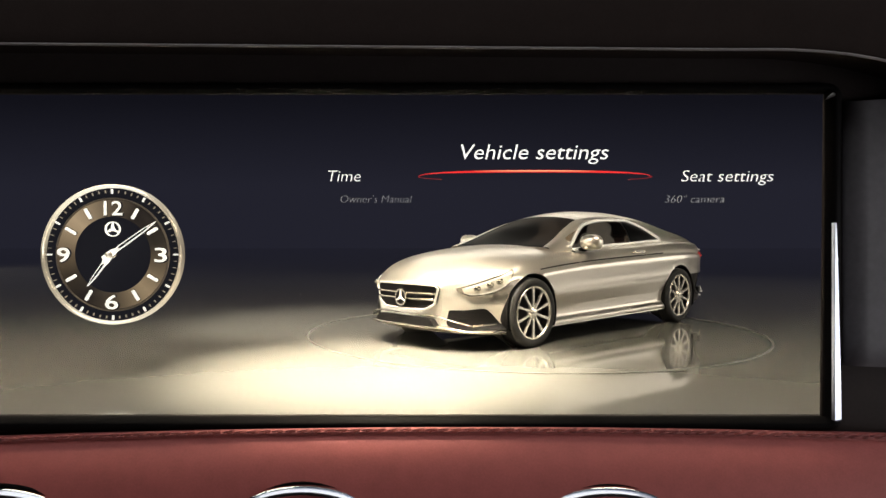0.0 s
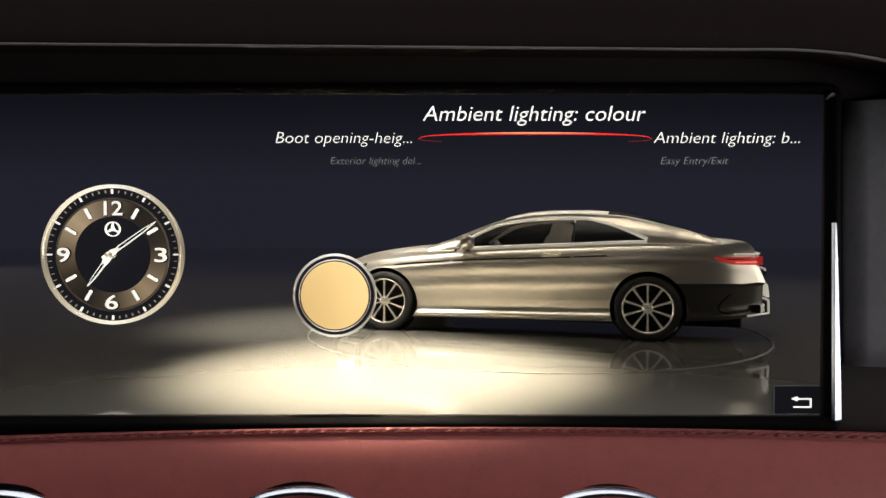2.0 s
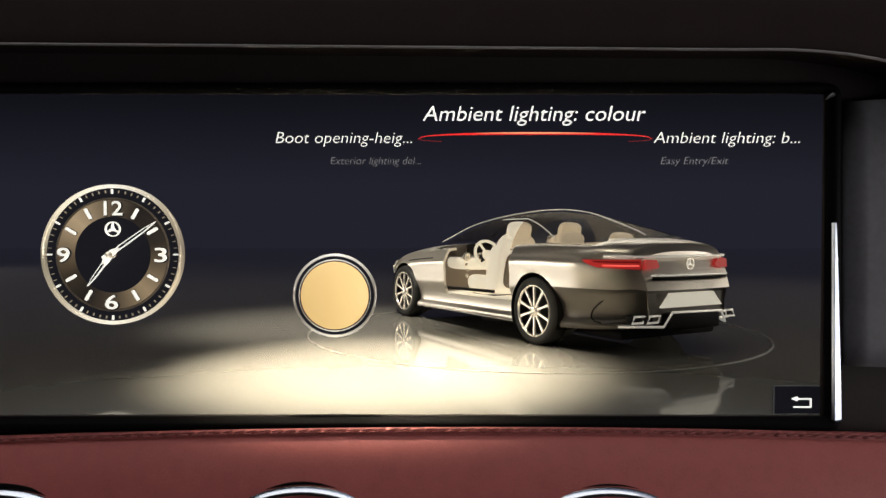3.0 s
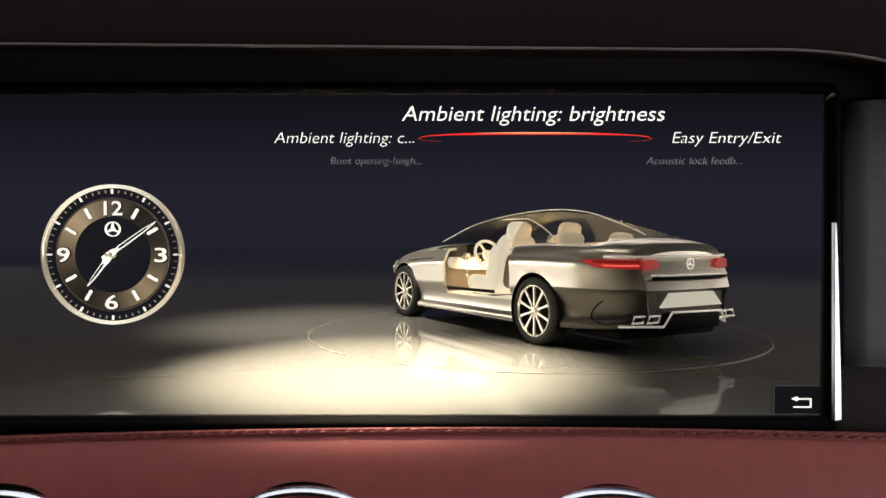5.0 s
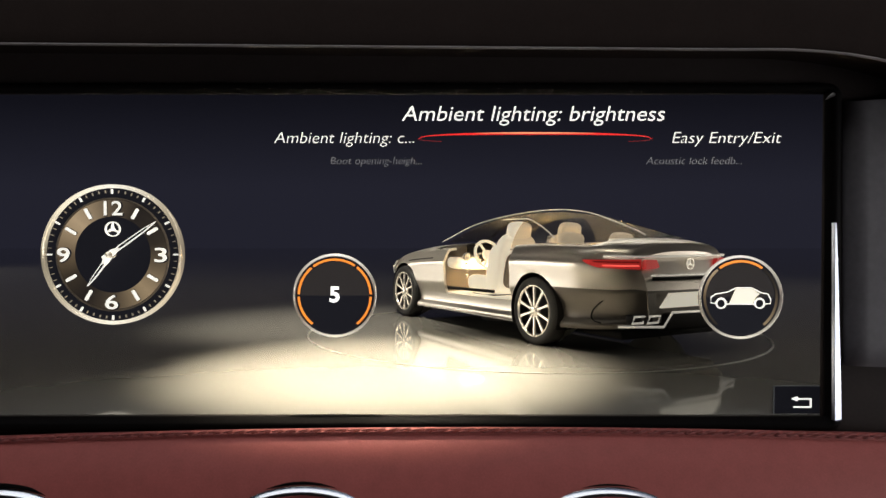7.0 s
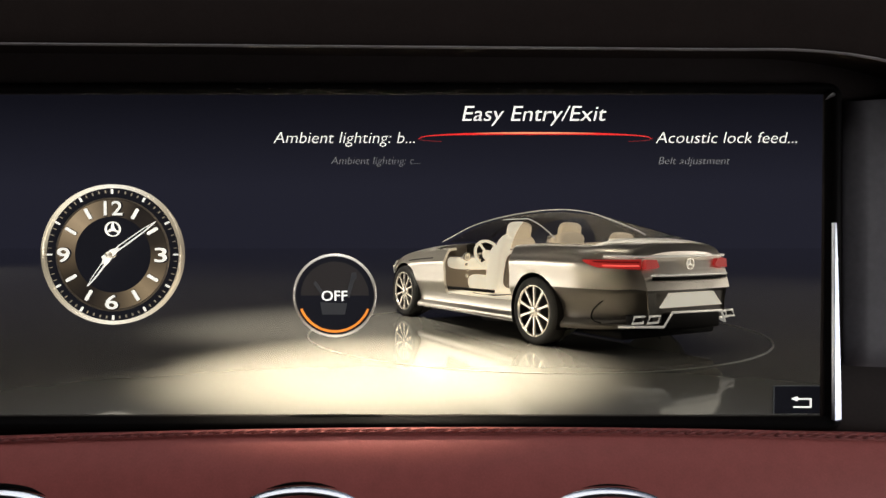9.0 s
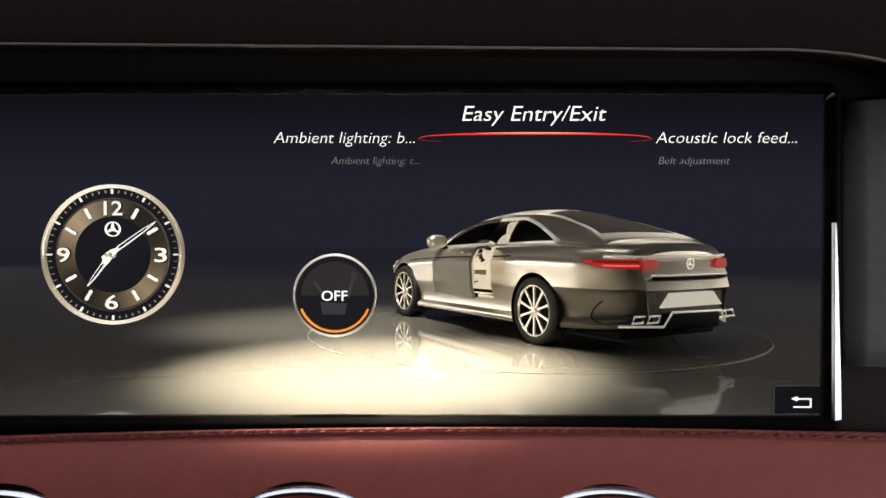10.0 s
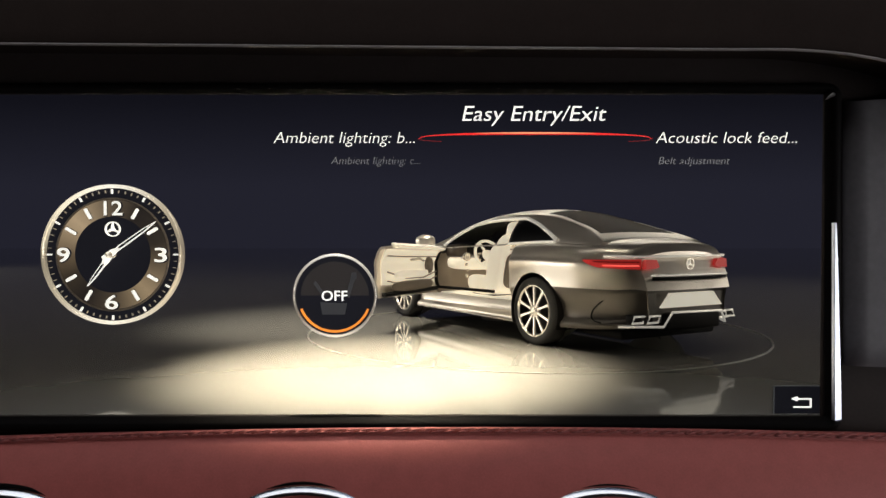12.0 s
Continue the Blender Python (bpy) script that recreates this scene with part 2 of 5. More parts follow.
def tube(bm, points, radius, sides=8, closed=False):
    """A round bar along a line of points."""
    pts = [Vector(p) for p in points]
    n, rings = len(pts), []
    for i, p in enumerate(pts):
        a = pts[(i - 1) % n] if closed or i else p
        b = pts[(i + 1) % n] if closed or i < n - 1 else p
        d = (b - a).normalized()
        side = d.cross(Vector((0, 0, 1)))
        side = side.normalized() if side.length > 0.05 else Vector((1, 0, 0))
        up = side.cross(d)
        r = radius[i] if isinstance(radius, (list, tuple)) else radius
        rings.append([bm.verts.new(p + (side * math.cos(t) + up * math.sin(t)) * r) for t in (2 * math.pi * k / sides for k in range(sides))])
    for i in range(n if closed else n - 1):
        p, q = rings[i], rings[(i + 1) % n]
        for k in range(sides):
            bm.faces.new((p[k], p[(k + 1) % sides], q[(k + 1) % sides], q[k]))
    if not closed:
        bm.faces.new(rings[0])
        bm.faces.new(rings[-1][::-1])
    return bm


def prism(bm, outline, y0, y1):
    """A flat outline of (x, z) between two depths."""
    a = [bm.verts.new((x, y0, z)) for x, z in outline]
    b = [bm.verts.new((x, y1, z)) for x, z in outline]
    bm.faces.new(a)
    bm.faces.new(b[::-1])
    for i in range(len(a)):
        j = (i + 1) % len(a)
        bm.faces.new((a[i], b[i], b[j], a[j]))
    return bm


def lettering(name, words, width, height, mat, parent, centre, label, lean=0.2, bold=0.0):
    """Raised letters, fitted to a width and the height of a capital; centre is the middle of the baseline."""
    curve = bpy.data.curves.new(name, "FONT")
    curve.body, curve.size, curve.shear, curve.resolution_u, curve.offset = words, 1.0, lean, 3, bold
    source = bpy.data.objects.new(name, curve)
    scene.collection.objects.link(source)
    bpy.context.view_layer.update()
    mesh = bpy.data.meshes.new_from_object(source.evaluated_get(bpy.context.evaluated_depsgraph_get()))
    bpy.data.objects.remove(source)
    xs = [v.co.x for v in mesh.vertices]
    kx, ky, mid = width / (max(xs) - min(xs)), height / 0.70, (max(xs) + min(xs)) / 2
    for v in mesh.vertices:
        v.co = Vector(((v.co.x - mid) * kx, 0.0, v.co.y * ky)) + Vector(centre)
    bm = bmesh.new()
    bm.from_mesh(mesh)
    bmesh.ops.remove_doubles(bm, verts=bm.verts[:], dist=1e-7)
    out = bmesh.ops.extrude_face_region(bm, geom=bm.faces[:])
    bmesh.ops.translate(bm, verts=[v for v in out["geom"] if isinstance(v, bmesh.types.BMVert)], vec=(0, 0.0002, 0))
    bpy.data.meshes.remove(mesh)
    return part(name, bm, mat, parent, label, smooth=False)


# ---- cabin shell round the camera ----
def cabin():
    lo, hi = Vector((-0.80, -1.60, 0.10)), Vector((0.80, 0.02, 1.45))
    th = 0.04
    tagged(link("floor", boxed((lo.x, lo.y, lo.z - th), (hi.x, hi.y + 1.1, lo.z)), M_CABIN), "dark carpeted floor of the car cabin", "floor", kind="structure")
    bm = bmesh.new()
    box(bm, (lo.x, lo.y, hi.z), (hi.x, -0.55, hi.z + th))
    box(bm, (lo.x, -0.55, hi.z), (-0.62, hi.y, hi.z + th))
    box(bm, (0.62, -0.55, hi.z), (hi.x, hi.y, hi.z + th))
    tagged(link("ceiling", bm, M_CABIN), "plain headliner of the car cabin", "ceiling", kind="structure")
    tagged(link("wall_rear", boxed((lo.x, lo.y - th, lo.z), (hi.x, lo.y, hi.z)), M_CABIN), "dark rear wall of the car cabin", "wall", kind="structure")
    tagged(link("wall_left", boxed((lo.x - th, lo.y, lo.z), (lo.x, hi.y, hi.z)), M_CABIN), "dark closed side of the car cabin", "wall", kind="structure")
    bm = bmesh.new()
    x0, x1 = hi.x, hi.x + th
    box(bm, (x0, lo.y, lo.z), (x1, hi.y, 0.575))
    box(bm, (x0, lo.y, 0.945), (x1, hi.y, hi.z))
    box(bm, (x0, lo.y, 0.575), (x1, -0.65, 0.945))
    box(bm, (x0, 0.0, 0.575), (x1, hi.y, 0.945))
    tagged(link("wall_right", bm, M_CABIN), "dark cabin side with an open doorway", "wall", kind="structure")


cabin()


# ---- dashboard ----
SCREEN_TOP, SCREEN_BOTTOM, SCREEN_LEFT, SCREEN_RIGHT = 166, 737, -66, 1458


def dashboard():
    # face plate round the screen opening, standing upright
    x0, x1 = at(SCREEN_LEFT, 441).x, at(SCREEN_RIGHT, 441).x
    z0, z1 = at(784, SCREEN_BOTTOM).z, at(784, SCREEN_TOP).z
    bm = bmesh.new()
    box(bm, (-0.80, 0.0, z1), (0.80, 0.0015, 1.45))
    box(bm, (-0.80, 0.0, 0.10), (0.80, 0.0015, z0))
    box(bm, (-0.80, 0.0, z0), (x0, 0.0015, z1))
    box(bm, (x1, 0.0, z0), (0.80, 0.0015, z1))
    tagged(link("dashboard", bm, M_BLACK, smooth=False), "black soft-touch dashboard face with a wide display opening", "dashboard", kind="structure")
    # rounded hood over the display
    bm = bmesh.new()
    line = []
    for k in range(61):
        u = -700 + k * 50
        v = 78 + 0.008 * (u - 0) if u < 1350 else 88 + ((u - 1350) / 218) ** 2.4 * 20
        line.append((u, min(v, 420)))
    rows = []
    for u, v in line:
        p = at(u, v, -0.0215)
        rows.append([bm.verts.new((p.x, y, p.z - 0.0012 + z)) for y, z in ((0.0, 0.004), (-0.016, 0.0035), (-0.0195, 0.0022), (-0.0210, 0.0012), (-0.0215, 0.0022), (-0.0213, 0.006), (-0.0208, 0.013), (-0.0185, 0.019), (-0.012, 0.026), (-0.0005, 0.036))])
    for p, q in zip(rows, rows[1:]):
        for i in range(len(p) - 1):
            bm.faces.new((p[i], p[i + 1], q[i + 1], q[i]))
    # grey bar laid along the hood edge to stand for its highlight line
    highlight_bar = tube(bmesh.new(), [Vector((at(u, v, -0.0217).x, -0.0219, at(u, v, -0.0217).z)) for u, v in line], 0.00042, 8)
    tagged(link("trim", highlight_bar, M_HOOD_HIGHLIGHT), "thin grey bar painted as the highlight on the hood edge", "trim", kind="structure")
    tagged(link("dashboard_hood", bm, M_HOOD), "black padded hood over the display with a thin edge", "dashboard hood", kind="structure")


    # grey panel beside the display, rounded towards it
    bm = bmesh.new()
    rows = []
    for v in (182, 186, 240, 330, 420, 520, 600, 640, 652, 660):
        fade = 0.004 if v > 645 else 0.0
        rows.append([bm.verts.new((at(u, v).x, y + fade, at(u, v).z + (0.002 if v < 300 else 0) * (u - 1489) / 300)) for u, y in ((1489, -0.0005), (1492, -0.0022), (1530, -0.0030), (1620, -0.0040), (1800, -0.010))])
    for p, q in zip(rows, rows[1:]):
        for i in range(4):
            bm.faces.new((p[i], p[i + 1], q[i + 1], q[i]))
    tagged(link("side_trim_panel", bm, M_GREY), "dark slate grey trim panel beside the display", "trim panel", kind="structure")


dashboard()


def display_frame():
    """Piano-black rim round the glass, bevelled towards the display."""
    frame_ob = empty("display_unit", Matrix.Translation(at(696, SCREEN_BOTTOM + 25)))
    base = frame_ob.matrix_basis.translation
    tagged(frame_ob, "wide in-dash display in a piano-black frame", "display")

    def loop(inset, r):
        """Rounded rectangle; inset in grid steps outwards from the screen edge."""
        l, rr, t, b = SCREEN_LEFT - inset, SCREEN_RIGHT + inset, SCREEN_TOP - inset * 0.6, SCREEN_BOTTOM + inset * 0.9
        pts = []
        for cx, cy, a0 in ((rr - r, t + r, 270), (rr - r, b - r, 0), (l + r, b - r, 90), (l + r, t + r, 180)):
            for k in range(7):
                a = radians(a0 + 15 * k)
                pts.append((cx + r * math.cos(a), cy + r * math.sin(a)))
        return pts

    bm = bmesh.new()
    rings = []
    for inset, r, y in ((0, 4, -0.0003), (2, 5, -0.0012), (9, 10, -0.0024), (12, 12, -0.0030), (26, 22, -0.0018), (30, 24, 0.0)):
        rings.append([bm.verts.new(Vector((at(u, v).x, y, at(u, v).z)) - base) for u, v in loop(inset, r)])
    for p, q in zip(rings, rings[1:]):
        for i in range(len(p)):
            j = (i + 1) % len(p)
            bm.faces.new((p[i], p[j], q[j], q[i]))
    part("frame", bm, M_PIANO, frame_ob, "glossy black bevelled frame")
    # metal strip cut to the shape of a bright reflection in the bevel
    bm = bmesh.new()
    rows = []
    for i in range(25):
        v = 395 + (739 - 395) * i / 24
        t = 0.12 + 0.88 * (i / 24) ** 0.8
        rows.append([bm.verts.new(Vector((at(u, v).x, y, at(u, v).z)) - base) for u, y in ((1463, -0.0030), (1465, -0.0040), (1466, -0.0041), (1467 + 15 * t, -0.0041 + 0.0016 * t), (1468 + 16 * t, -0.0036 + 0.0026 * t))])
    for p, q in zip(rows, rows[1:]):
        for i in range(4):
            bm.faces.new((p[i], p[i + 1], q[i + 1], q[i]))
    part("edge_reflection", bm, M_EDGE_REFLECTION, frame_ob, "metal strip shaped as the bevel's reflection", smooth=False)
    # pale facet put in as the glint on the frame's corner
    corner = ((1461, 177, -0.0046), (1478, 170, -0.0040), (1479, 161, -0.0018), (1471, 166, -0.0030))
    bm = bmesh.new()
    front = [bm.verts.new(at(u, v, y) - base) for u, v, y in corner]
    back = [bm.verts.new(at(u, v, y + 0.0012) - base) for u, v, y in corner]
    bm.faces.new(front)
    bm.faces.new(back[::-1])
    for i in range(4):
        bm.faces.new((front[i], back[i], back[(i + 1) % 4], front[(i + 1) % 4]))
    part("corner_glint", bm, M_CORNER_GLINT, frame_ob, "small pale facet painted as a corner glint", smooth=False)
    a, b = at(SCREEN_LEFT - 1, SCREEN_BOTTOM + 1), at(SCREEN_RIGHT + 1, SCREEN_TOP - 1)
    pane = part("glass", boxed((a.x - base.x, 0.0002, a.z - base.z), (b.x - base.x, 0.0012, b.z - base.z)), M_GLASS, frame_ob, "clear cover glass", smooth=False)
    pane.visible_shadow = False


display_frame()


def stage():
    """The lit space that the display shows: a pale glossy floor before a navy backdrop."""
    z = FLOOR_Z
    tagged(link("display_floor", boxed((-2.6, 0.0017, z - 0.01), (2.6, 3.2, z)), M_STAGE, smooth=False), "pale glossy floor shown in the display, lit warm", "floor", kind="structure")
    bm = bmesh.new()
    for x0, x1 in ((-2.63, -2.6), (2.6, 2.63)):
        box(bm, (x0, 0.024, z - 0.20), (x1, 3.23, z + 1.30))
    box(bm, (-2.6, 3.2, z - 0.20), (2.6, 3.23, z + 1.30))
    box(bm, (-2.63, 0.024, z + 1.30), (2.63, 3.23, z + 1.33))
    box(bm, (-2.63, 0.024, z - 0.23), (2.63, 3.23, z - 0.20))
    # unseen panels close the front beside and above the opening against sky light
    box(bm, (-2.6, 0.024, z + 0.001), (-0.62, 0.034, z + 1.30))
    box(bm, (0.62, 0.024, z + 0.001), (2.6, 0.034, z + 1.30))
    box(bm, (-0.62, 0.024, z + 0.45), (0.62, 0.034, z + 1.30))
    ring = lathe(bmesh.new(), [(0.1414, 0.0), (0.1414, 0.0003), (0.1424, 0.0003), (0.1424, 0.0)], 160, m=Matrix.Translation((0.057, 0.213, z)) @ Matrix.Rotation(radians(-90), 4, "X"))
    tagged(link("trim", ring, M_RING, smooth=False), "thin pale ring line on the display floor", "floor line", kind="structure")
    tagged(link("backdrop", bm, M_NAVY, smooth=False), "dark navy backdrop shown in the display", "backdrop", kind="structure")


stage()


def pool_panels():
    """Unseen glowing panels added over the stage front to widen the light pool; drawn up once the car begins to turn.
    """
    pool_ob = empty("pool_panels", Matrix.Translation((0.05, 0.075, FLOOR_Z + 0.215)))
    tagged(pool_ob, "broad flat panels, unseen, added to widen the floor light pool", "stage lamp")
    for x0, x1 in ((-0.38, -0.165), (0.01, 0.15)):
        part("housing", boxed((x0 - 0.01, -0.05, 0.004), (x1 + 0.01, 0.05, 0.016), 0.002), M_CARDARK, pool_ob, "black back of the added panel")
        part("light_panel", boxed((x0, -0.045, 0.0), (x1, 0.045, 0.0035), 0.0005), M_PANEL, pool_ob, "glowing warm panel", smooth=False)
    part("crossbar", boxed((-0.39, 0.05, 0.006), (0.16, 0.058, 0.014), 0.001), M_CARDARK, pool_ob, "black crossbar")
    return pool_ob


POOL_PANELS = pool_panels()


# ---- red leather panel, seam and vents ----
def seam_v(u):
    return 757 + 15 * ((u - 850) / 800) ** 2


def leather_panel():
    panel = empty("leather_panel", Matrix.Translation(at(784, 990, -0.02)))
    base = panel.matrix_basis.translation
    tagged(panel, "oxblood red leather dashboard panel with a stitched seam", "dashboard panel", kind="structure")
    bm = bmesh.new()
    prof = ((-3, -0.0004), (-1, -0.0030), (4, -0.0044), (9, -0.0040), (11, -0.0036), (14, -0.0042), (30, -0.0065), (70, -0.0112), (130, -0.0140), (230, -0.0165), (420, -0.018))
    rows = []
    for k in range(81):
        u = -500 + k * 32
        row = []
        for dv, y in prof:
            p = at(u, seam_v(u) + dv, y)
            row.append(bm.verts.new(Vector((p.x, y, p.z)) - base))
        rows.append(row)
    for p, q in zip(rows, rows[1:]):
        for i in range(len(p) - 1):
            bm.faces.new((p[i], p[i + 1], q[i + 1], q[i]))
    part("skin", bm, M_LEATHER, panel)
    bm = tube(bmesh.new(), [(-0.0019, 0, -0.0001), (-0.0012, -0.0004, 0.0), (0, -0.0006, 0.0001), (0.0012, -0.0004, 0.0), (0.0019, 0, -0.0001)], [0.00015, 0.0003, 0.00034, 0.0003, 0.00015], 6)
    first = part("stitch", bm, M_THREAD, panel, "red thread stitch")
    for k in range(184):
        row, n = k % 2, k // 2
        u = -250 + n * 22.5 + 10 * row + random.uniform(-1.2, 1.2)
        p = at(u, seam_v(u) + 2.0 + 4.5 * row, -0.0043)
        ob = first if k == 0 else first.copy()
        if k:
            scene.collection.objects.link(ob)
        ob.matrix_basis = Matrix.Translation(Vector((p.x, -0.0043, p.z)) - base) @ pose(0, 0, 0, 0, -9 + random.uniform(-4, 4), 0)


leather_panel()


def air_vent():
    """Round vent: chrome ring, inner ring, dark bowl with a slatted face and hub."""
    vent = empty("air_vent")
    tagged(vent, "round air vent with a polished chrome ring", "air vent", "round vents under the display")
    R = 250 * STEP * 0.938
    # black ring in place of the soft shade where vent meets leather
    part("shade_ring", lathe(bmesh.new(), [(R * 1.034, -0.003), (R * 1.028, -0.0010), (R * 1.008, -0.0003), (R * 1.003, -0.0006), (R * 1.0, -0.003)], 96), M_PIANO, vent, "black ring for the soft shade round the vent")
    part("chrome_ring", lathe(bmesh.new(), [(R * 1.0, -0.003), (R * 0.999, -0.0002), (R * 0.994, 0.0002), (R * 0.975, 0.0011), (R * 0.955, 0.0019), (R * 0.945, 0.0018), (R * 0.940, 0.0008), (R * 0.935, -0.002)], 96), M_CHROME, vent, "polished chrome ring")
    part("inner_ring", lathe(bmesh.new(), [(R * 0.925, -0.002), (R * 0.915, -0.0006), (R * 0.900, 0.0), (R * 0.885, -0.001), (R * 0.875, -0.003)], 96), M_CHROME, vent, "thin inner chrome ring")
    part("bowl", lathe(bmesh.new(), [(R * 0.88, 0.0), (R * 0.80, -0.006), (R * 0.5, -0.010), (0.0001, -0.010)], 64), M_DARKVENT, vent)
    part("hub", lathe(bmesh.new(), [(R * 0.22, -0.010), (R * 0.21, -0.002), (R * 0.17, 0.0), (0.0001, 0.0005)], 32), M_CHROME, vent)
    for k in range(5):
        x = (k - 2) * R * 0.30
        h = math.sqrt((R * 0.8) ** 2 - x * x)
        part("slat", boxed((x - 0.0007, 0.002, -h), (x + 0.0007, 0.009, h)), M_DARKVENT, vent)
    return vent


VENT = air_vent()
for k, (u, v) in enumerate(((536, 857), (1078, 859), (-6, 862))):
    p = at(u, v + 250, -0.0140)
    m = Matrix.Translation((p.x, -0.0140, p.z)) @ pose(0, 0, 0, -1, 0, 0)
    if k == 0:
        VENT.matrix_basis = m
    else:
        copy_thing(VENT, m)


# ---- what the display shows: menu lettering ----
def menu_page(label, rows):
    page = empty("menu_page", Matrix.Translation(at(946, 240, 0.003)))
    base = page.matrix_basis.translation
    tagged(page, label, "display menu", "menu pages of the display")
    for name, words, u0, u1, v, cap, mat, bold in rows:
        a, b = at(u0, v, 0.003), at(u1, v, 0.003)
        lettering(name, words, b.x - a.x, cap * STEP, mat, page, (a + b) / 2 - base, "", bold=bold)
    return page


def page(label, title, left, right, left_small, right_small, dv=0):
    def row(name, t, v, cap, mat, bold=0.0):
        return (name, t[0], t[1], t[2], v + dv, cap, mat, bold)
    return menu_page(label, [row("title", title, 214, 27, M_WHITE, -0.007), row("entry", left, 253.5, 20.5, M_SOFT, -0.016), row("entry", right, 253.5, 20.5, M_SOFT, -0.016),
                             row("small_entry", left_small, 291, 13.5, M_DIM, -0.022), row("small_entry", right_small, 291, 13.5, M_DIM, -0.022)])


PAGES = [
    page("white menu lettering with vehicle settings chosen", ("Vehicle settings", 816, 1077), ("Time", 581, 638), ("Seat settings", 1206, 1369), ("Owner's Manual", 603, 729), ("360\u00b0 camera", 1177, 1282), 68),
    page("white menu lettering with ambient colour chosen", ("Ambient lighting: colour", 748, 1143), ("Boot opening-heig...", 488, 729), ("Ambient lighting: b...", 1157, 1416), ("Exterior lighting del...", 585, 745), ("Easy Entry/Exit", 1170, 1289)),
    page("white menu lettering with ambient brightness chosen", ("Ambient lighting: brightness", 711, 1177), ("Ambient lighting: c...", 485, 733), ("Easy Entry/Exit", 1190, 1383), ("Boot opening-heigh...", 585, 746), ("Acoustic lock feedb...", 1144, 1313)),
    page("white menu lettering with easy entry chosen", ("Easy Entry/Exit", 818, 1073), ("Ambient lighting: b...", 484, 734), ("Acoustic lock feed...", 1161, 1411), ("Ambient lighting: c...", 586, 744), ("Belt adjustment", 1166, 1292)),
]


def highlight_arc():
    """A slim red sickle under the chosen entry."""
    bm = bmesh.new()
    n = 60
    up, low = [], []
    for k in range(n + 1):
        s = -1 + 2 * k / n
        x = 209 * s
        z = 12.0 * math.sqrt(max(0, 1 - s * s * 0.9999)) ** 0.8
        w = 0.8 + 3.6 * (1 - s * s)
        up.append((x * STEP, z * STEP))
        low.append((x * STEP, (z - w) * STEP))
    prism(bm, up + low[::-1], 0.0, 0.0002)
    arc = tagged(link("highlight_arc", bm, M_RED, smooth=False), "thin glowing red arc under the chosen menu entry", "menu highlight")
    core = []
    for k in range(31):
        s = -0.52 + 1.04 * k / 30
        z = 12.0 * math.sqrt(1 - s * s) ** 0.8
        core.append((209 * s, z - 0.5, 2.1 * (1 - (s / 0.52) ** 2) + 0.1))
    bm = prism(bmesh.new(), [(x * STEP, z * STEP) for x, z, w in core] + [(x * STEP, (z - w) * STEP) for x, z, w in core[::-1]], -0.0001, -0.00005)
    part("core", bm, M_CORE, arc, "pale orange glowing core", smooth=False)
    lower = []
    for k in range(41):
        s = -1 + 2 * k / 40
        lower.append((209 * s, -7.0 * (1 - s * s) ** 0.5 * (1 if abs(s) > 0.7 else 0.98)))
    for part_of in (lower[:5], lower[-5:]):
        bm = prism(bmesh.new(), [(x * STEP, z * STEP) for x, z in part_of] + [(x * STEP, (z - 1.0) * STEP) for x, z in part_of[::-1]], 0.0, 0.0001)
        part("tail", bm, M_DULLRED, arc, "dull red tail", smooth=False)
    return arc


ARC = highlight_arc()


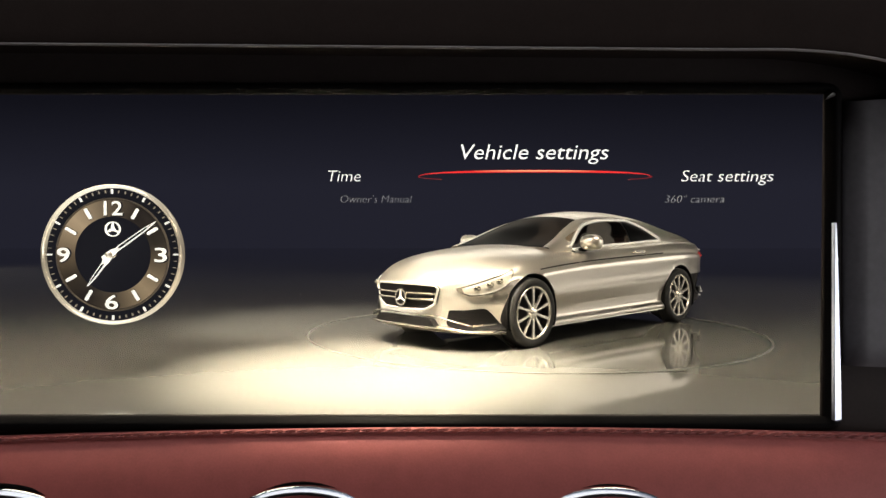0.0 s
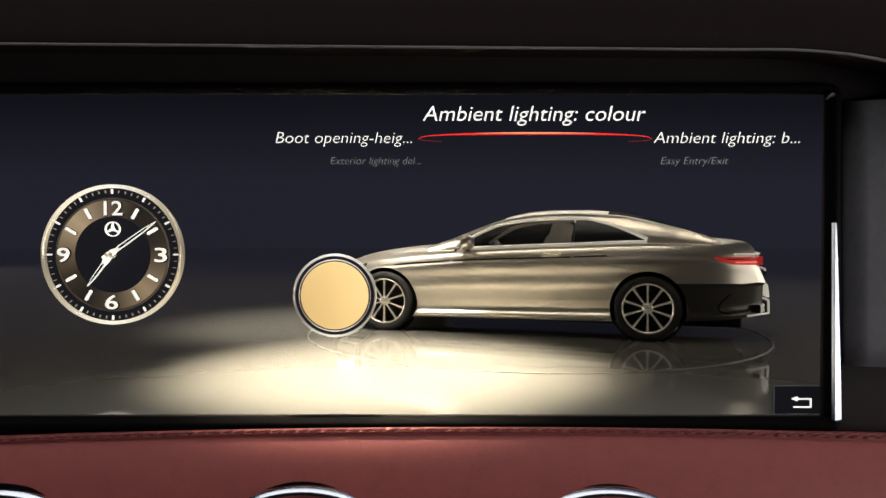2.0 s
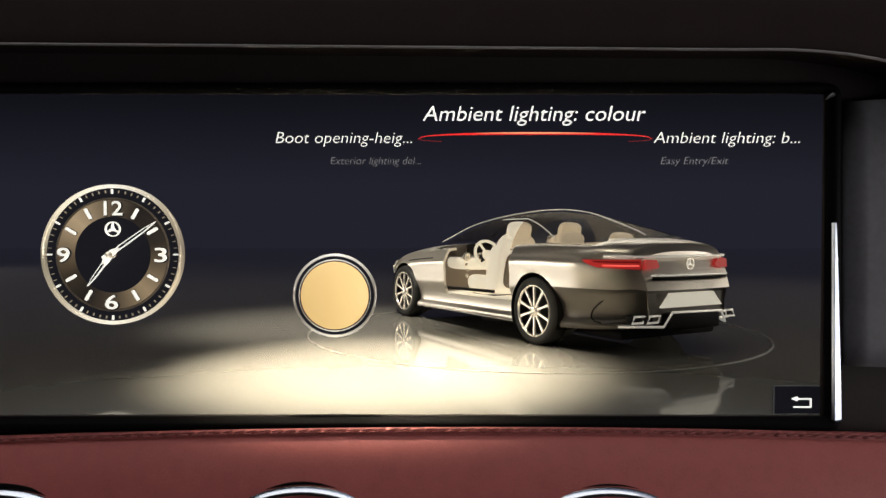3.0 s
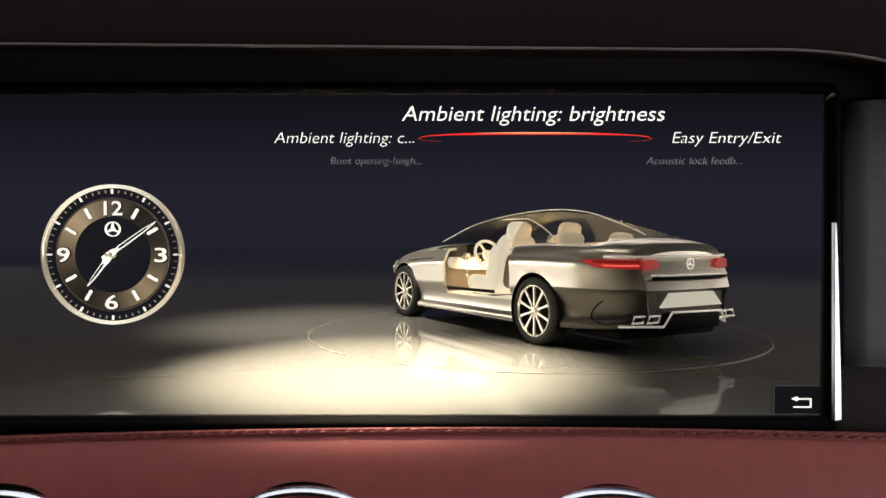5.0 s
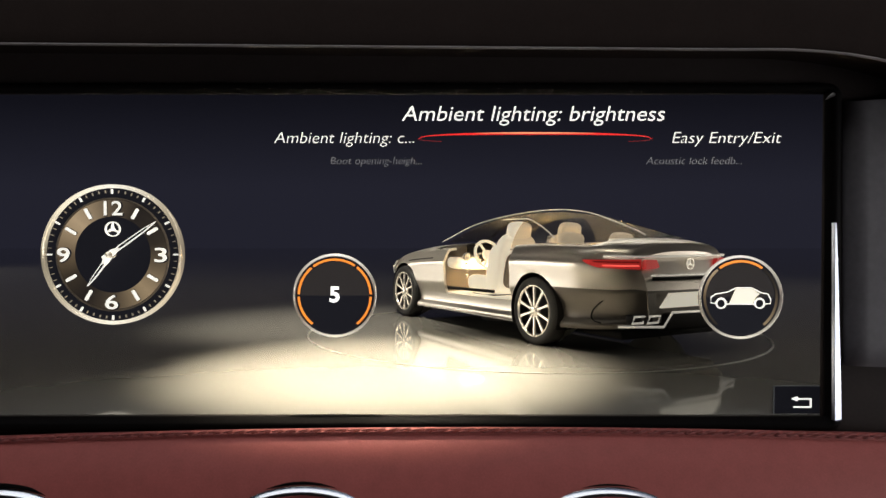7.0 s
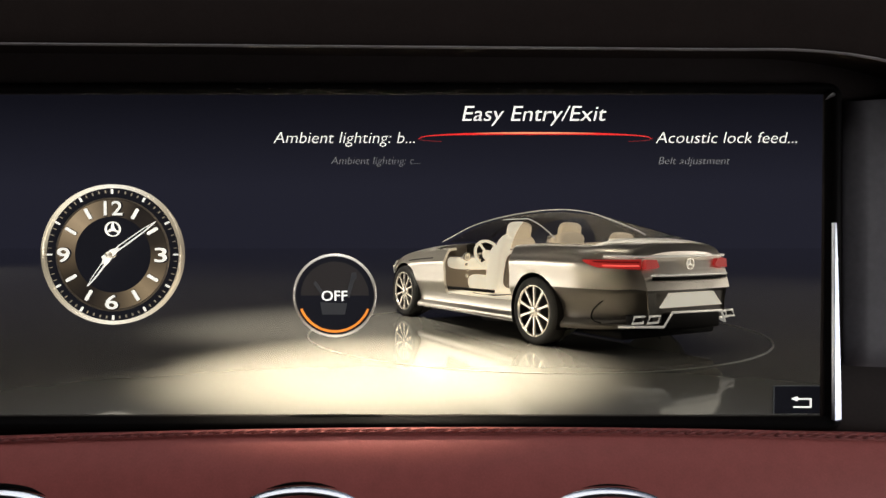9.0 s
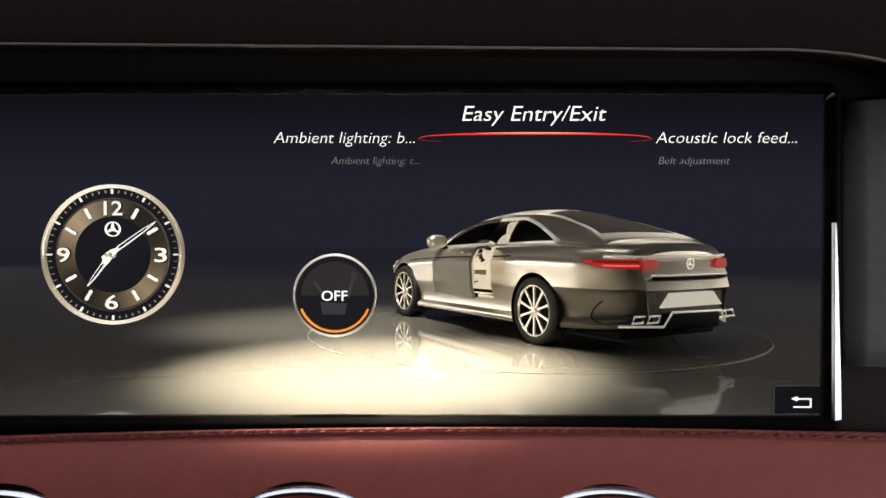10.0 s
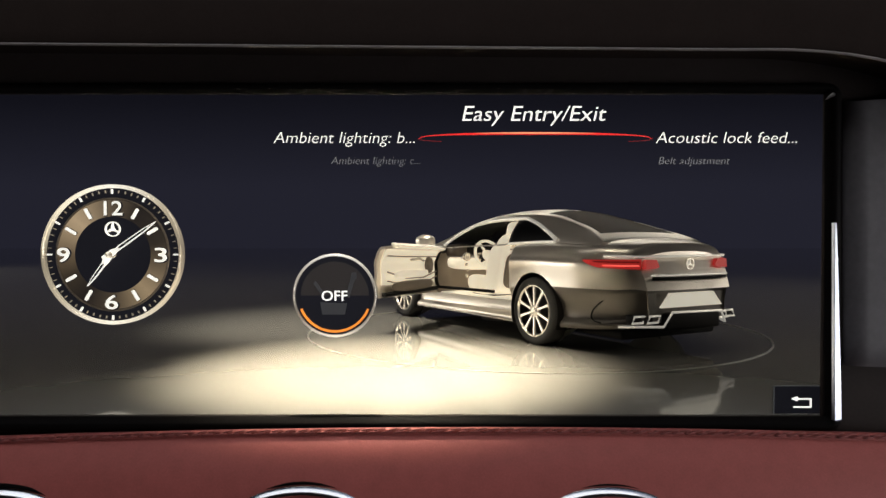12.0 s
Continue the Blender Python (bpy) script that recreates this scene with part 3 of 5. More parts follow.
# ---- what the display shows: clock ----
def round_clock():
    y = 0.085
    k = (y - 0.004 - EYE.y) / -EYE.y * STEP * 0.985   # metres to a grid step at the clock's front
    clock = empty("clock", Matrix.Translation(at(196.5, 451, y - 0.004) + Vector((0, 0.004, 0))))
    tagged(clock, "round analogue clock with bronze dial and pale gold bezel with a painted sheen", "clock")
    part("face", lathe(bmesh.new(), [(120 * k, 0.0), (120 * k, 0.002), (0.0001, 0.002)], 72), M_DIAL, clock, "black dial", smooth=False)
    part("bezel", lathe(bmesh.new(), [(127 * k, 0.0), (126.5 * k, 0.003), (125 * k, 0.0046), (122.5 * k, 0.0046), (121 * k, 0.0026), (120 * k, 0.002), (120 * k, 0.0)], 96, closed=True), M_BEZEL, clock, "pale gold bezel with a painted sheen")
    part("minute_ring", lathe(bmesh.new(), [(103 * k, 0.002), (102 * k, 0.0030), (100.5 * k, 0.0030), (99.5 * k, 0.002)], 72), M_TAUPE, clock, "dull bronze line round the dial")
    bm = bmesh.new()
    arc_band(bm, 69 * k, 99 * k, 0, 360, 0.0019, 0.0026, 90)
    part("chapter_ring", bm, M_BRONZE, clock, "bronze ring with a painted brushed sheen")
    for i in range(60):
        a = radians(6 * i)
        big = i % 5 == 0
        bm = boxed((-(1.3 if big else 0.55) * k, -0.0030, (110 if big else 111.5) * k), ((1.3 if big else 0.55) * k, -0.0020, (118 if big else 116) * k))
        bm.transform(Matrix.Rotation(a, 4, "Y"))
        part("minute_mark", bm, M_SOFT if big else M_SPECK, clock, smooth=False)
    for i in range(12):
        if i % 3:
            bm = boxed((-2.6 * k, -0.0040, 74.5 * k), (2.6 * k, -0.0026, 95 * k), 0.0004)
            bm.transform(Matrix.Rotation(radians(30 * i), 4, "Y"))
            part("hour_mark", bm, M_SOFT, clock, smooth=False)
            bm = boxed((-3.6 * k, -0.0030, 73.5 * k), (3.6 * k, -0.0026, 96 * k), 0.0002)
            bm.transform(Matrix.Rotation(radians(30 * i), 4, "Y"))
            part("hour_mark_bed", bm, M_DIAL, clock, "dark bed under the mark", smooth=False)
    for words, x, z, w in (("12", 4, 71, 33), ("3", 89, -13, 22), ("6", 0, -98, 23), ("9", -86, -13, 23)):
        lettering("numeral", words, (w + 3) * k, 28 * k, M_DIAL, clock, ((x + 0.8) * k, -0.0034, (z - 1.8) * k), "dark edge of the numeral", lean=0.0, bold=0.015)
        lettering("numeral", words, w * k, 25.5 * k, M_SOFT, clock, (x * k, -0.0040, z * k), "", lean=0.0, bold=0.008)
    at_emblem = Matrix.Translation((1 * k, 0, 46 * k))
    emblem = part("emblem", lathe(bmesh.new(), [(13.4 * k, 0.002), (13.4 * k, 0.0034), (12 * k, 0.0034), (12 * k, 0.002)], 40, m=at_emblem), M_SOFT, clock, "small round emblem", smooth=False)
    for a in (0, 120, 240):
        bm = prism(bmesh.new(), [(-2.4 * k, 0.0), (-0.4 * k, 12.2 * k), (0.4 * k, 12.2 * k), (2.4 * k, 0.0)], -0.0034, -0.0021)
        bm.transform(at_emblem @ Matrix.Rotation(radians(a), 4, "Y"))
        part("ray", bm, M_SOFT, emblem, smooth=False)
    for name, ang, reach, h in (("minute_hand", 54.5, 102, 0.0058), ("hour_hand", 216.5, 70, 0.0048)):
        bm = bmesh.new()
        out = [(-1.2, 8), (-4.0, 20), (-3.2, reach * 0.72), (-0.6, reach), (0.6, reach), (3.2, reach * 0.72), (4.0, 20), (1.2, 8)]
        inn = [(-1.2, 20), (-2.0, 26), (-1.5, reach * 0.72), (-0.2, reach * 0.92), (0.2, reach * 0.92), (1.5, reach * 0.72), (2.0, 26), (1.2, 20)]
        prism(bm, [(x * k, z * k) for x, z in out], -h, -h + 0.0006)
        prism(bm, [(x * k, z * k) for x, z in ((-5.2, -14), (-5.2, 9), (-3.4, 15), (3.4, 15), (5.2, 9), (5.2, -14))] if reach > 90 else [(x * k, z * k) for x, z in ((-5.0, -8), (-5.6, 16), (-3.0, 24), (3.0, 24), (5.6, 16), (5.0, -8))], -h + 0.00005, -h + 0.0006)
        bm.transform(Matrix.Rotation(radians(ang), 4, "Y"))
        hand = part(name, bm, M_SOFT, clock, "pale pointed hand", smooth=False)
        bm = prism(bmesh.new(), [(x * k, z * k) for x, z in inn], -h - 0.0002, -h - 0.00005)
        bm.transform(Matrix.Rotation(radians(ang), 4, "Y"))
        part("inlay", bm, M_DIAL, hand, "black inlay", smooth=False)
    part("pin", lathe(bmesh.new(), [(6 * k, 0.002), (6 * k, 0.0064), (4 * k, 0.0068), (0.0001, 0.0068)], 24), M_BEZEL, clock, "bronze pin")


round_clock()


# ---- what the display shows: round controls ----
def dial_control(label, u, v, fill):
    """Round control with a metal rim; built round its own centre."""
    k = STEP * 1.015
    c = empty("control_dial", Matrix.Translation(at(u, v, 0.0034)))
    tagged(c, label, "display control", "round controls in the display")
    part("rim", lathe(bmesh.new(), [(74 * k, 0.0), (73.8 * k, 0.0010), (72.8 * k, 0.0016), (70.8 * k, 0.0014), (69.6 * k, 0.0006), (69.6 * k, 0.0)], 72, closed=True), M_DIALRIM, c, "pale metal rim with a painted sheen")
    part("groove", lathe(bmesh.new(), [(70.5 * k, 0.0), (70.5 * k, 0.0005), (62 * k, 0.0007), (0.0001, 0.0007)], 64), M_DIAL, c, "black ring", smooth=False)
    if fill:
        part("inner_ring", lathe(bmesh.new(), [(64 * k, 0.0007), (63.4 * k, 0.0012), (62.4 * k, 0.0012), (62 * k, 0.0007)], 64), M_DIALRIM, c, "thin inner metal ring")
        part("face", lathe(bmesh.new(), [(60 * k, 0.0007), (59 * k, 0.0010), (0.0001, 0.0013)], 64), fill, c, "plain gold face")
    else:
        # the glass's gloss is painted as a paler half disc
        part("gloss", arc_band(bmesh.new(), 1 * k, 60 * k, -90, 90, 0.0006, 0.00078, 40), M_FACE_GLOSS, c, "paler upper half painted as gloss", smooth=False)
    return c


def ring_segments(c, spans, mat, label):
    for a0, a1 in spans:
        part("scale_segment", arc_band(bmesh.new(), 62.5 * STEP, 66.5 * STEP, a0, a1, 0.0006, 0.0010, 20), mat, c, label, smooth=False)


GOLD = dial_control("round control with a plain gold face and metal rim", 593, 523, M_GOLD)
FIVE = dial_control("round black control showing brightness level five", 593, 523, None)
ring_segments(FIVE, ((-36, 34), (38, 88), (92, 142), (-142, -92), (-88, -40)), M_ORANGE, "glowing orange scale segment")
lettering("numeral", "5", 18 * STEP, 27 * STEP, M_WHITE, FIVE, (0, -0.0012, -11 * STEP), "", lean=0.0, bold=0.03)
ZONE = dial_control("round black control with a small car symbol", 1309, 526, None)
ring_segments(ZONE, ((-36, 36),), M_ORANGE, "glowing orange scale segment")
ring_segments(ZONE, ((40, 140), (-140, -40)), M_BRONZE, "dull bronze scale segment")
k = STEP
shape = [(-26, -12), (-27, -8), (-31, -2.5), (-36, -1), (-42, -4), (-46, -11), (-54, -10), (-54, 0), (-46, 6), (-24, 9.5), (-9, 17), (18, 17), (36, 8), (48, 6), (53, -4), (52, -11), (43, -12), (41, -6), (35, -1.5), (29, -2.5), (24, -8), (23, -12)]
part("car_symbol", tube(bmesh.new(), [(x * k, -0.0012, z * k) for x, z in shape], 1.1 * k, 6, True), M_SOFT, ZONE, "pale car outline")
part("symbol_cabin", prism(bmesh.new(), [(x * k, z * k) for x, z in ((-21, -11), (-15, 3), (-9, 15.5), (18, 15.5), (33, 6), (26, 0), (22, -7), (21, -11))], -0.0013, -0.0009), M_CREAMFILL, ZONE, "pale filled cabin of the symbol", smooth=False)
for x in (-36, 33):
    part("symbol_wheel", lathe(bmesh.new(), [(9.4 * k, 0.0010), (9.4 * k, 0.0015), (7.2 * k, 0.0015), (7.2 * k, 0.0010)], 28, m=Matrix.Translation((x * k, 0, -11 * k))), M_SOFT, ZONE, smooth=False)
OFF = dial_control("round black control reading off over a seat symbol", 593, 523, None)
ring_segments(OFF, ((112, 248),), M_ORANGE, "glowing orange scale segment")
lettering("word", "OFF", 46 * STEP, 18 * STEP, M_WHITE, OFF, (0, -0.0014, -9 * STEP), "", lean=0.0, bold=0.004)
for outline in (((26, -4), (38, 36), (30, 34), (20, 0)), ((28, 28), (40, 30), (38, 42), (30, 40)), ((-26, -12), (22, -14), (18, -34), (-22, -34)), ((-34, 26), (-20, 6), (-24, 2), (-38, 22))):
    part("seat_symbol", prism(bmesh.new(), [(x * k, z * k) for x, z in outline], -0.0011, -0.0008), M_GHOST, OFF, "faint grey seat symbol", smooth=False)


def back_button():
    b = empty("back_button", Matrix.Translation(at(1418, 712, 0.003)))
    tagged(b, "small dark display button with a white return arrow", "display button")
    part("plate", boxed((-50 * k, 0.0002, -28 * k), (40 * k, 0.0006, 29 * k), 0.0001), M_BTN, b, smooth=False)
    part("edge", prism(bmesh.new(), [(x * k, z * k) for x, z in ((-50, -28), (-50, 26), (-46, 30), (40, 30), (40, 28.5), (-46, 28.5), (-48.5, 26), (-48.5, -28))], -0.0001, 0.0001), M_GHOST, b, "thin grey edge", smooth=False)
    part("arrow", prism(bmesh.new(), [(x * k, z * k) for x, z in ((-18, 6), (-7, 10.5), (-7, 7), (18, 7), (18, -10), (-14, -10), (-14, -7.8), (15.6, -7.8), (15.6, 4.8), (-7, 4.8), (-7, 1.5))], -0.0002, 0.0001), M_WHITE, b, "white return arrow", smooth=False)
    return b


BACK = back_button()

# ---- what the display shows: the car ----
# Car metres: s runs from the nose (0) to the tail (5.03); local x = s - 2.3425, left side at negative y.
MID, AXLE_F, AXLE_R, WHEEL_R, TRACK = 2.3425, 0.87, 3.815, 0.345, 0.83


def curve_of(points):
    """A smooth profile through (s, value) points."""
    xs, ys = [p[0] for p in points], [p[1] for p in points]
    n = len(xs)
    slope = [(ys[i + 1] - ys[i]) / (xs[i + 1] - xs[i]) for i in range(n - 1)]
    tan = [slope[0]] + [0 if slope[i - 1] * slope[i] <= 0 else 2 * slope[i - 1] * slope[i] / (slope[i - 1] + slope[i]) for i in range(1, n - 1)] + [slope[-1]]

    def value(x):
        x = min(max(x, xs[0]), xs[-1])
        i = max(0, min(n - 2, sum(1 for a in xs if a <= x) - 1))
        h = xs[i + 1] - xs[i]
        t = (x - xs[i]) / h
        return (ys[i] * (1 + 2 * t) * (1 - t) ** 2 + tan[i] * h * t * (1 - t) ** 2 + ys[i + 1] * t * t * (3 - 2 * t) + tan[i + 1] * h * t * t * (t - 1))
    return value


half_width = curve_of([(0, 0.47), (0.04, 0.575), (0.12, 0.69), (0.25, 0.79), (0.5, 0.90), (0.87, 0.93), (1.3, 0.925), (2.2, 0.925), (3.0, 0.93), (3.8, 0.95), (4.3, 0.90), (4.6, 0.825), (4.82, 0.735), (4.96, 0.64), (5.03, 0.55)])
shoulder = curve_of([(0, 0.60), (0.06, 0.66), (0.25, 0.725), (0.5, 0.785), (0.87, 0.845), (1.4, 0.90), (2.0, 0.94), (3.0, 0.98), (3.8, 1.01), (4.4, 1.0), (4.8, 0.975), (4.95, 0.955), (5.03, 0.90)])
crown = curve_of([(0, 0.05), (0.1, 0.09), (0.5, 0.115), (1.0, 0.115), (1.5, 0.10), (2.5, 0.06), (4.2, 0.08), (4.6, 0.085), (4.9, 0.08), (5.03, 0.06)])
pinch = curve_of([(1.3, 0.0), (1.7, 0.03), (2.2, 0.06), (3.0, 0.10), (3.75, 0.17), (4.1, 0.15), (4.4, 0.06), (4.6, 0.0), (4.8, 0.0)])
window_top = curve_of([(1.70, 0.98), (2.0, 1.15), (2.3, 1.265), (2.6, 1.318), (2.85, 1.325), (3.05, 1.310), (3.38, 1.235), (3.6, 1.155), (3.80, 1.065)])
sill = curve_of([(0, 0.22), (0.1, 0.17), (0.6, 0.16), (1.3, 0.17), (3.4, 0.19), (4.3, 0.22), (4.8, 0.25), (5.03, 0.32)])
roof = curve_of([(1.36, 0.99), (1.6, 1.085), (1.9, 1.225), (2.2, 1.335), (2.5, 1.393), (2.8, 1.41), (3.1, 1.408), (3.4, 1.385), (3.58, 1.36), (3.92, 1.272), (4.26, 1.168), (4.42, 1.108), (4.50, 1.075), (4.56, 1.04)])
# shape of half a section from the sill to the middle of the bonnet: share of the width, share of the height, share of the crown
SECTION = [(0.0, 0.0, 0), (0.86, 0.0, 0), (0.958, 0.018, 0), (0.974, 0.05, 0), (0.968, 0.085, 0), (0.930, 0.135, 0), (0.946, 0.28, 0), (0.981, 0.42, 0), (0.994, 0.50, 0), (0.990, 0.62, 0), (1.0, 0.74, 0), (0.995, 0.81, 0),
           (0.978, 0.845, 0), (0.962, 0.90, 0), (0.93, 0.965, 0), (0.895, 1.0, 0.0), (0.84, 1.0, 0.22), (0.72, 1.0, 0.50), (0.55, 1.0, 0.76), (0.36, 1.0, 0.91), (0.18, 1.0, 0.98), (0.0, 1.0, 1.0)]


def smooth_rows(rows, extra):
    """Catmull-Rom points between the rows of a section."""
    out = []
    for i in range(len(rows) - 1):
        a, b, c, d = (np.array(rows[max(0, min(len(rows) - 1, j))], float) for j in (i - 1, i, i + 1, i + 2))
        for k in range(extra):
            t = k / extra
            out.append(0.5 * (2 * b + (c - a) * t + (2 * a - 5 * b + 4 * c - d) * t * t + (3 * b - a - 3 * c + d) * t ** 3))
    out.append(np.array(rows[-1], float))
    return out


ROWS = smooth_rows(SECTION, 2)
BELT = 2 * 16            # row where the windows stand on the body
STATIONS = sorted({0, 0.015, 0.03, 0.05, 0.08, 5.03, 5.02, 5.0, 4.97, 4.94} | {round(0.11 + 0.035 * i, 3) for i in range(138)} | {1.68, 3.03})
STATIONS = [s for i, s in enumerate(STATIONS) if i == 0 or s - STATIONS[i - 1] > 0.008]


NOSE_BOW, TAIL_BOW = 0.26, 0.16


def body_point(s, row):
    w, z0, z1 = half_width(s), sill(s), shoulder(s)
    a, b, c = row
    if c > 0:
        a = max(0.0, a - pinch(s) / w * min(1.0, c / 0.22) * (a / 0.84 if a < 0.84 else 1))
    if s > 4.2 and b < 0.5:      # rear bumper, set back below its edge
        t = min(1.0, (s - 4.2) / 0.4)
        a *= 1 - (0.040 - 0.07 * (0.5 - b)) * t
    lean = 0.0
    if s > 4.55:                 # the tail leans forward towards the boot lid
        t = (s - 4.55) / 0.48
        lean = t * (0.11 * max(0.0, b - 0.5) / 0.5 + (0.025 if b < 0.5 else 0.0) + 0.01 * max(0.0, 0.5 - b) / 0.5)
    bow = NOSE_BOW * (w * a) ** 2 * max(0.0, 1 - s / 0.7)       # the nose is rounded in plan
    bow -= TAIL_BOW * (w * a) ** 2 * max(0.0, (s - 4.3) / 0.73) ** 2
    return Vector((s - MID - lean + bow, w * a, z0 + (z1 - z0) * b + crown(s) * c))


def arch_snap(p):
    """Draw a point of the flank to the wheel arch's edge if it lies inside; None marks the inside."""
    for axle in (AXLE_F - MID, AXLE_R - MID):
        d = Vector((p.x - axle, 0, p.z - WHEEL_R))
        if d.length < 0.388 and p.y > 0.45:
            return d, axle
    return None, 0


def build_faces(points, closed_front=False):
    """Faces of a grid as lists of corners, with their station and row."""
    out = []
    for i in range(len(points) - 1):
        for j in range(len(points[0]) - 1):
            out.append((i, j, [points[i][j], points[i + 1][j], points[i + 1][j + 1], points[i][j + 1]]))
    return out


def body_faces():
    grid, inside = [], []
    for s in STATIONS:
        line, flags = [], []
        for row in ROWS:
            p = body_point(s, row)
            d, axle = arch_snap(p)
            flags.append(d is not None)
            line.append(p)
        grid.append(line)
        inside.append(flags)
    faces = []
    for i, j, c in build_faces(grid):
        f = [inside[i][j], inside[i + 1][j], inside[i + 1][j + 1], inside[i][j + 1]]
        if all(f):
            continue
        if any(f):
            new_c = []
            for p, hit in zip(c, f):
                if hit:
                    d, axle = arch_snap(p)
                    e = d.normalized() * 0.388
                    p = Vector((axle + e.x, p.y, WHEEL_R + e.z))
                new_c.append(p)
            c = new_c
        faces.append((STATIONS[i], j, c))
    return faces


def shell(faces, sides, thick=0.0):
    """A mesh from corner lists, on the left (-1), the right (1) or both sides, at the model's scale."""
    bm = bmesh.new()
    for side in sides:
        for c in faces:
            vs = [bm.verts.new(Vector((p.x, p.y * side, p.z)) * CAR_SCALE) for p in c]
            bm.faces.new(vs if side > 0 else vs[::-1])
    bmesh.ops.remove_doubles(bm, verts=bm.verts[:], dist=2e-5)
    bmesh.ops.dissolve_degenerate(bm, dist=1e-6, edges=bm.edges[:])
    if thick:
        bmesh.ops.recalc_face_normals(bm, faces=bm.faces[:])
        bmesh.ops.solidify(bm, geom=bm.faces[:], thickness=thick * CAR_SCALE)
        bmesh.ops.split_edges(bm, edges=[e for e in bm.edges if len(e.link_faces) == 2 and e.calc_face_angle(0) > 0.8])
    return bm


def scaled(bm, m=None):
    if m:
        bm.transform(m)
    bm.transform(Matrix.Scale(CAR_SCALE, 4))
    return bm


def cbox(lo, hi, bevel=0.02, m=None):
    """A rounded box in car metres."""
    return scaled(boxed(lo, hi, bevel), m)


GLASS_S = [1.36 + 0.0335 * i for i in range(96)]
GLASS_S = sorted(set(GLASS_S) | {1.76, 3.03})
SIDE_ROWS = [0, 0.05, 0.2, 0.35, 0.5, 0.65, 0.78, 0.80, 0.86, 0.93, 1.0]
TOP_ROWS = [0.04, 0.10, 0.13, 0.2, 0.35, 0.5, 0.65, 0.8, 0.9, 1.0]


def canopy_point(s, kind, v, inset=0.0):
    base = body_point(s, ROWS[BELT])
    top = max(roof(s), base.z + 0.005)
    edge_z = base.z + (top - base.z) * 0.84
    edge_y = base.y - (edge_z - base.z) * 0.58 - 0.02
    if kind == "side":
        bulge = 0.035 * math.sin(math.pi * v) * min(1, (edge_z - base.z) / 0.3)
        p = Vector((base.x, base.y + (edge_y - base.y) * v + bulge, base.z + (edge_z - base.z) * v))
    else:
        p = Vector((base.x, edge_y * (1 - v), edge_z + (top - edge_z) * (1 - (1 - v) ** 2.2)))
    if inset:
        p.y -= inset
        p.z -= inset
    return p


def canopy_faces(inset=0.0):
    keys = [("side", v) for v in SIDE_ROWS] + [("top", v) for v in TOP_ROWS]
    grid = [[canopy_point(s, k, v, inset) for k, v in keys] for s in GLASS_S]
    return [(GLASS_S[i], keys[j], c) for i, j, c in build_faces(grid)]


def wheel(car, s, side):
    """Tyre, alloy rim with ten split spokes, hub and brake disc."""
    w = empty("wheel", Matrix.Translation(Vector((s - MID, side * TRACK, WHEEL_R)) * CAR_SCALE) @ (Matrix.Rotation(math.pi, 4, "Z") if side > 0 else Matrix()))
    w.parent = car
    R = WHEEL_R
    c = CAR_SCALE
    part("tyre", lathe(bmesh.new(), [(r * c, h * c) for r, h in ((0.262, -0.10), (0.30, -0.12), (0.335, -0.11), (R, -0.07), (R, 0.06), (0.337, 0.095), (0.305, 0.108), (0.264, 0.10), (0.254, 0.08))], 48), M_TYRE, w, "black tyre")
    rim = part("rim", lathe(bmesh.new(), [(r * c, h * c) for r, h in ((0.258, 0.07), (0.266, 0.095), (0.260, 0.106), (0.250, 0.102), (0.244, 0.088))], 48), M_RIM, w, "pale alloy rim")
    part("barrel", lathe(bmesh.new(), [(0.254 * c, 0.09 * c), (0.245 * c, 0.0), (0.0001, 0.0)], 32), M_CARDARK, w, "dark brake disc", smooth=False)
    bm = bmesh.new()
    for k in range(10):
        spoke = bmesh.new()
        prism(spoke, [(-0.011, 0.04), (-0.010, 0.15), (-0.015, 0.252), (0.015, 0.252), (0.010, 0.15), (0.011, 0.04)], -0.094, -0.074)
        spoke.transform(Matrix.Rotation(radians(36 * k), 4, "Y"))
        tmp = bpy.data.meshes.new("spoke")
        spoke.to_mesh(tmp)
        spoke.free()
        bm.from_mesh(tmp)
        bpy.data.meshes.remove(tmp)
    scaled(bm)
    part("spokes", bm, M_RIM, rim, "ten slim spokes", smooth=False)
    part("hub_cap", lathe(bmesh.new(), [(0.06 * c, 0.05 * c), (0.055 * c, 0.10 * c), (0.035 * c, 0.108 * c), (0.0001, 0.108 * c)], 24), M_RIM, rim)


def rounded_blob(size, centre, power=0.5, seg=14):
    """A cushion: a ball drawn out towards a box."""
    bm = bmesh.new()
    bmesh.ops.create_uvsphere(bm, u_segments=seg * 2, v_segments=seg, radius=1)
    for v in bm.verts:
        v.co = Vector([math.copysign(abs(a) ** power, a) * s / 2 for a, s in zip(v.co, size)])
        v.co += Vector(centre)
    return bm


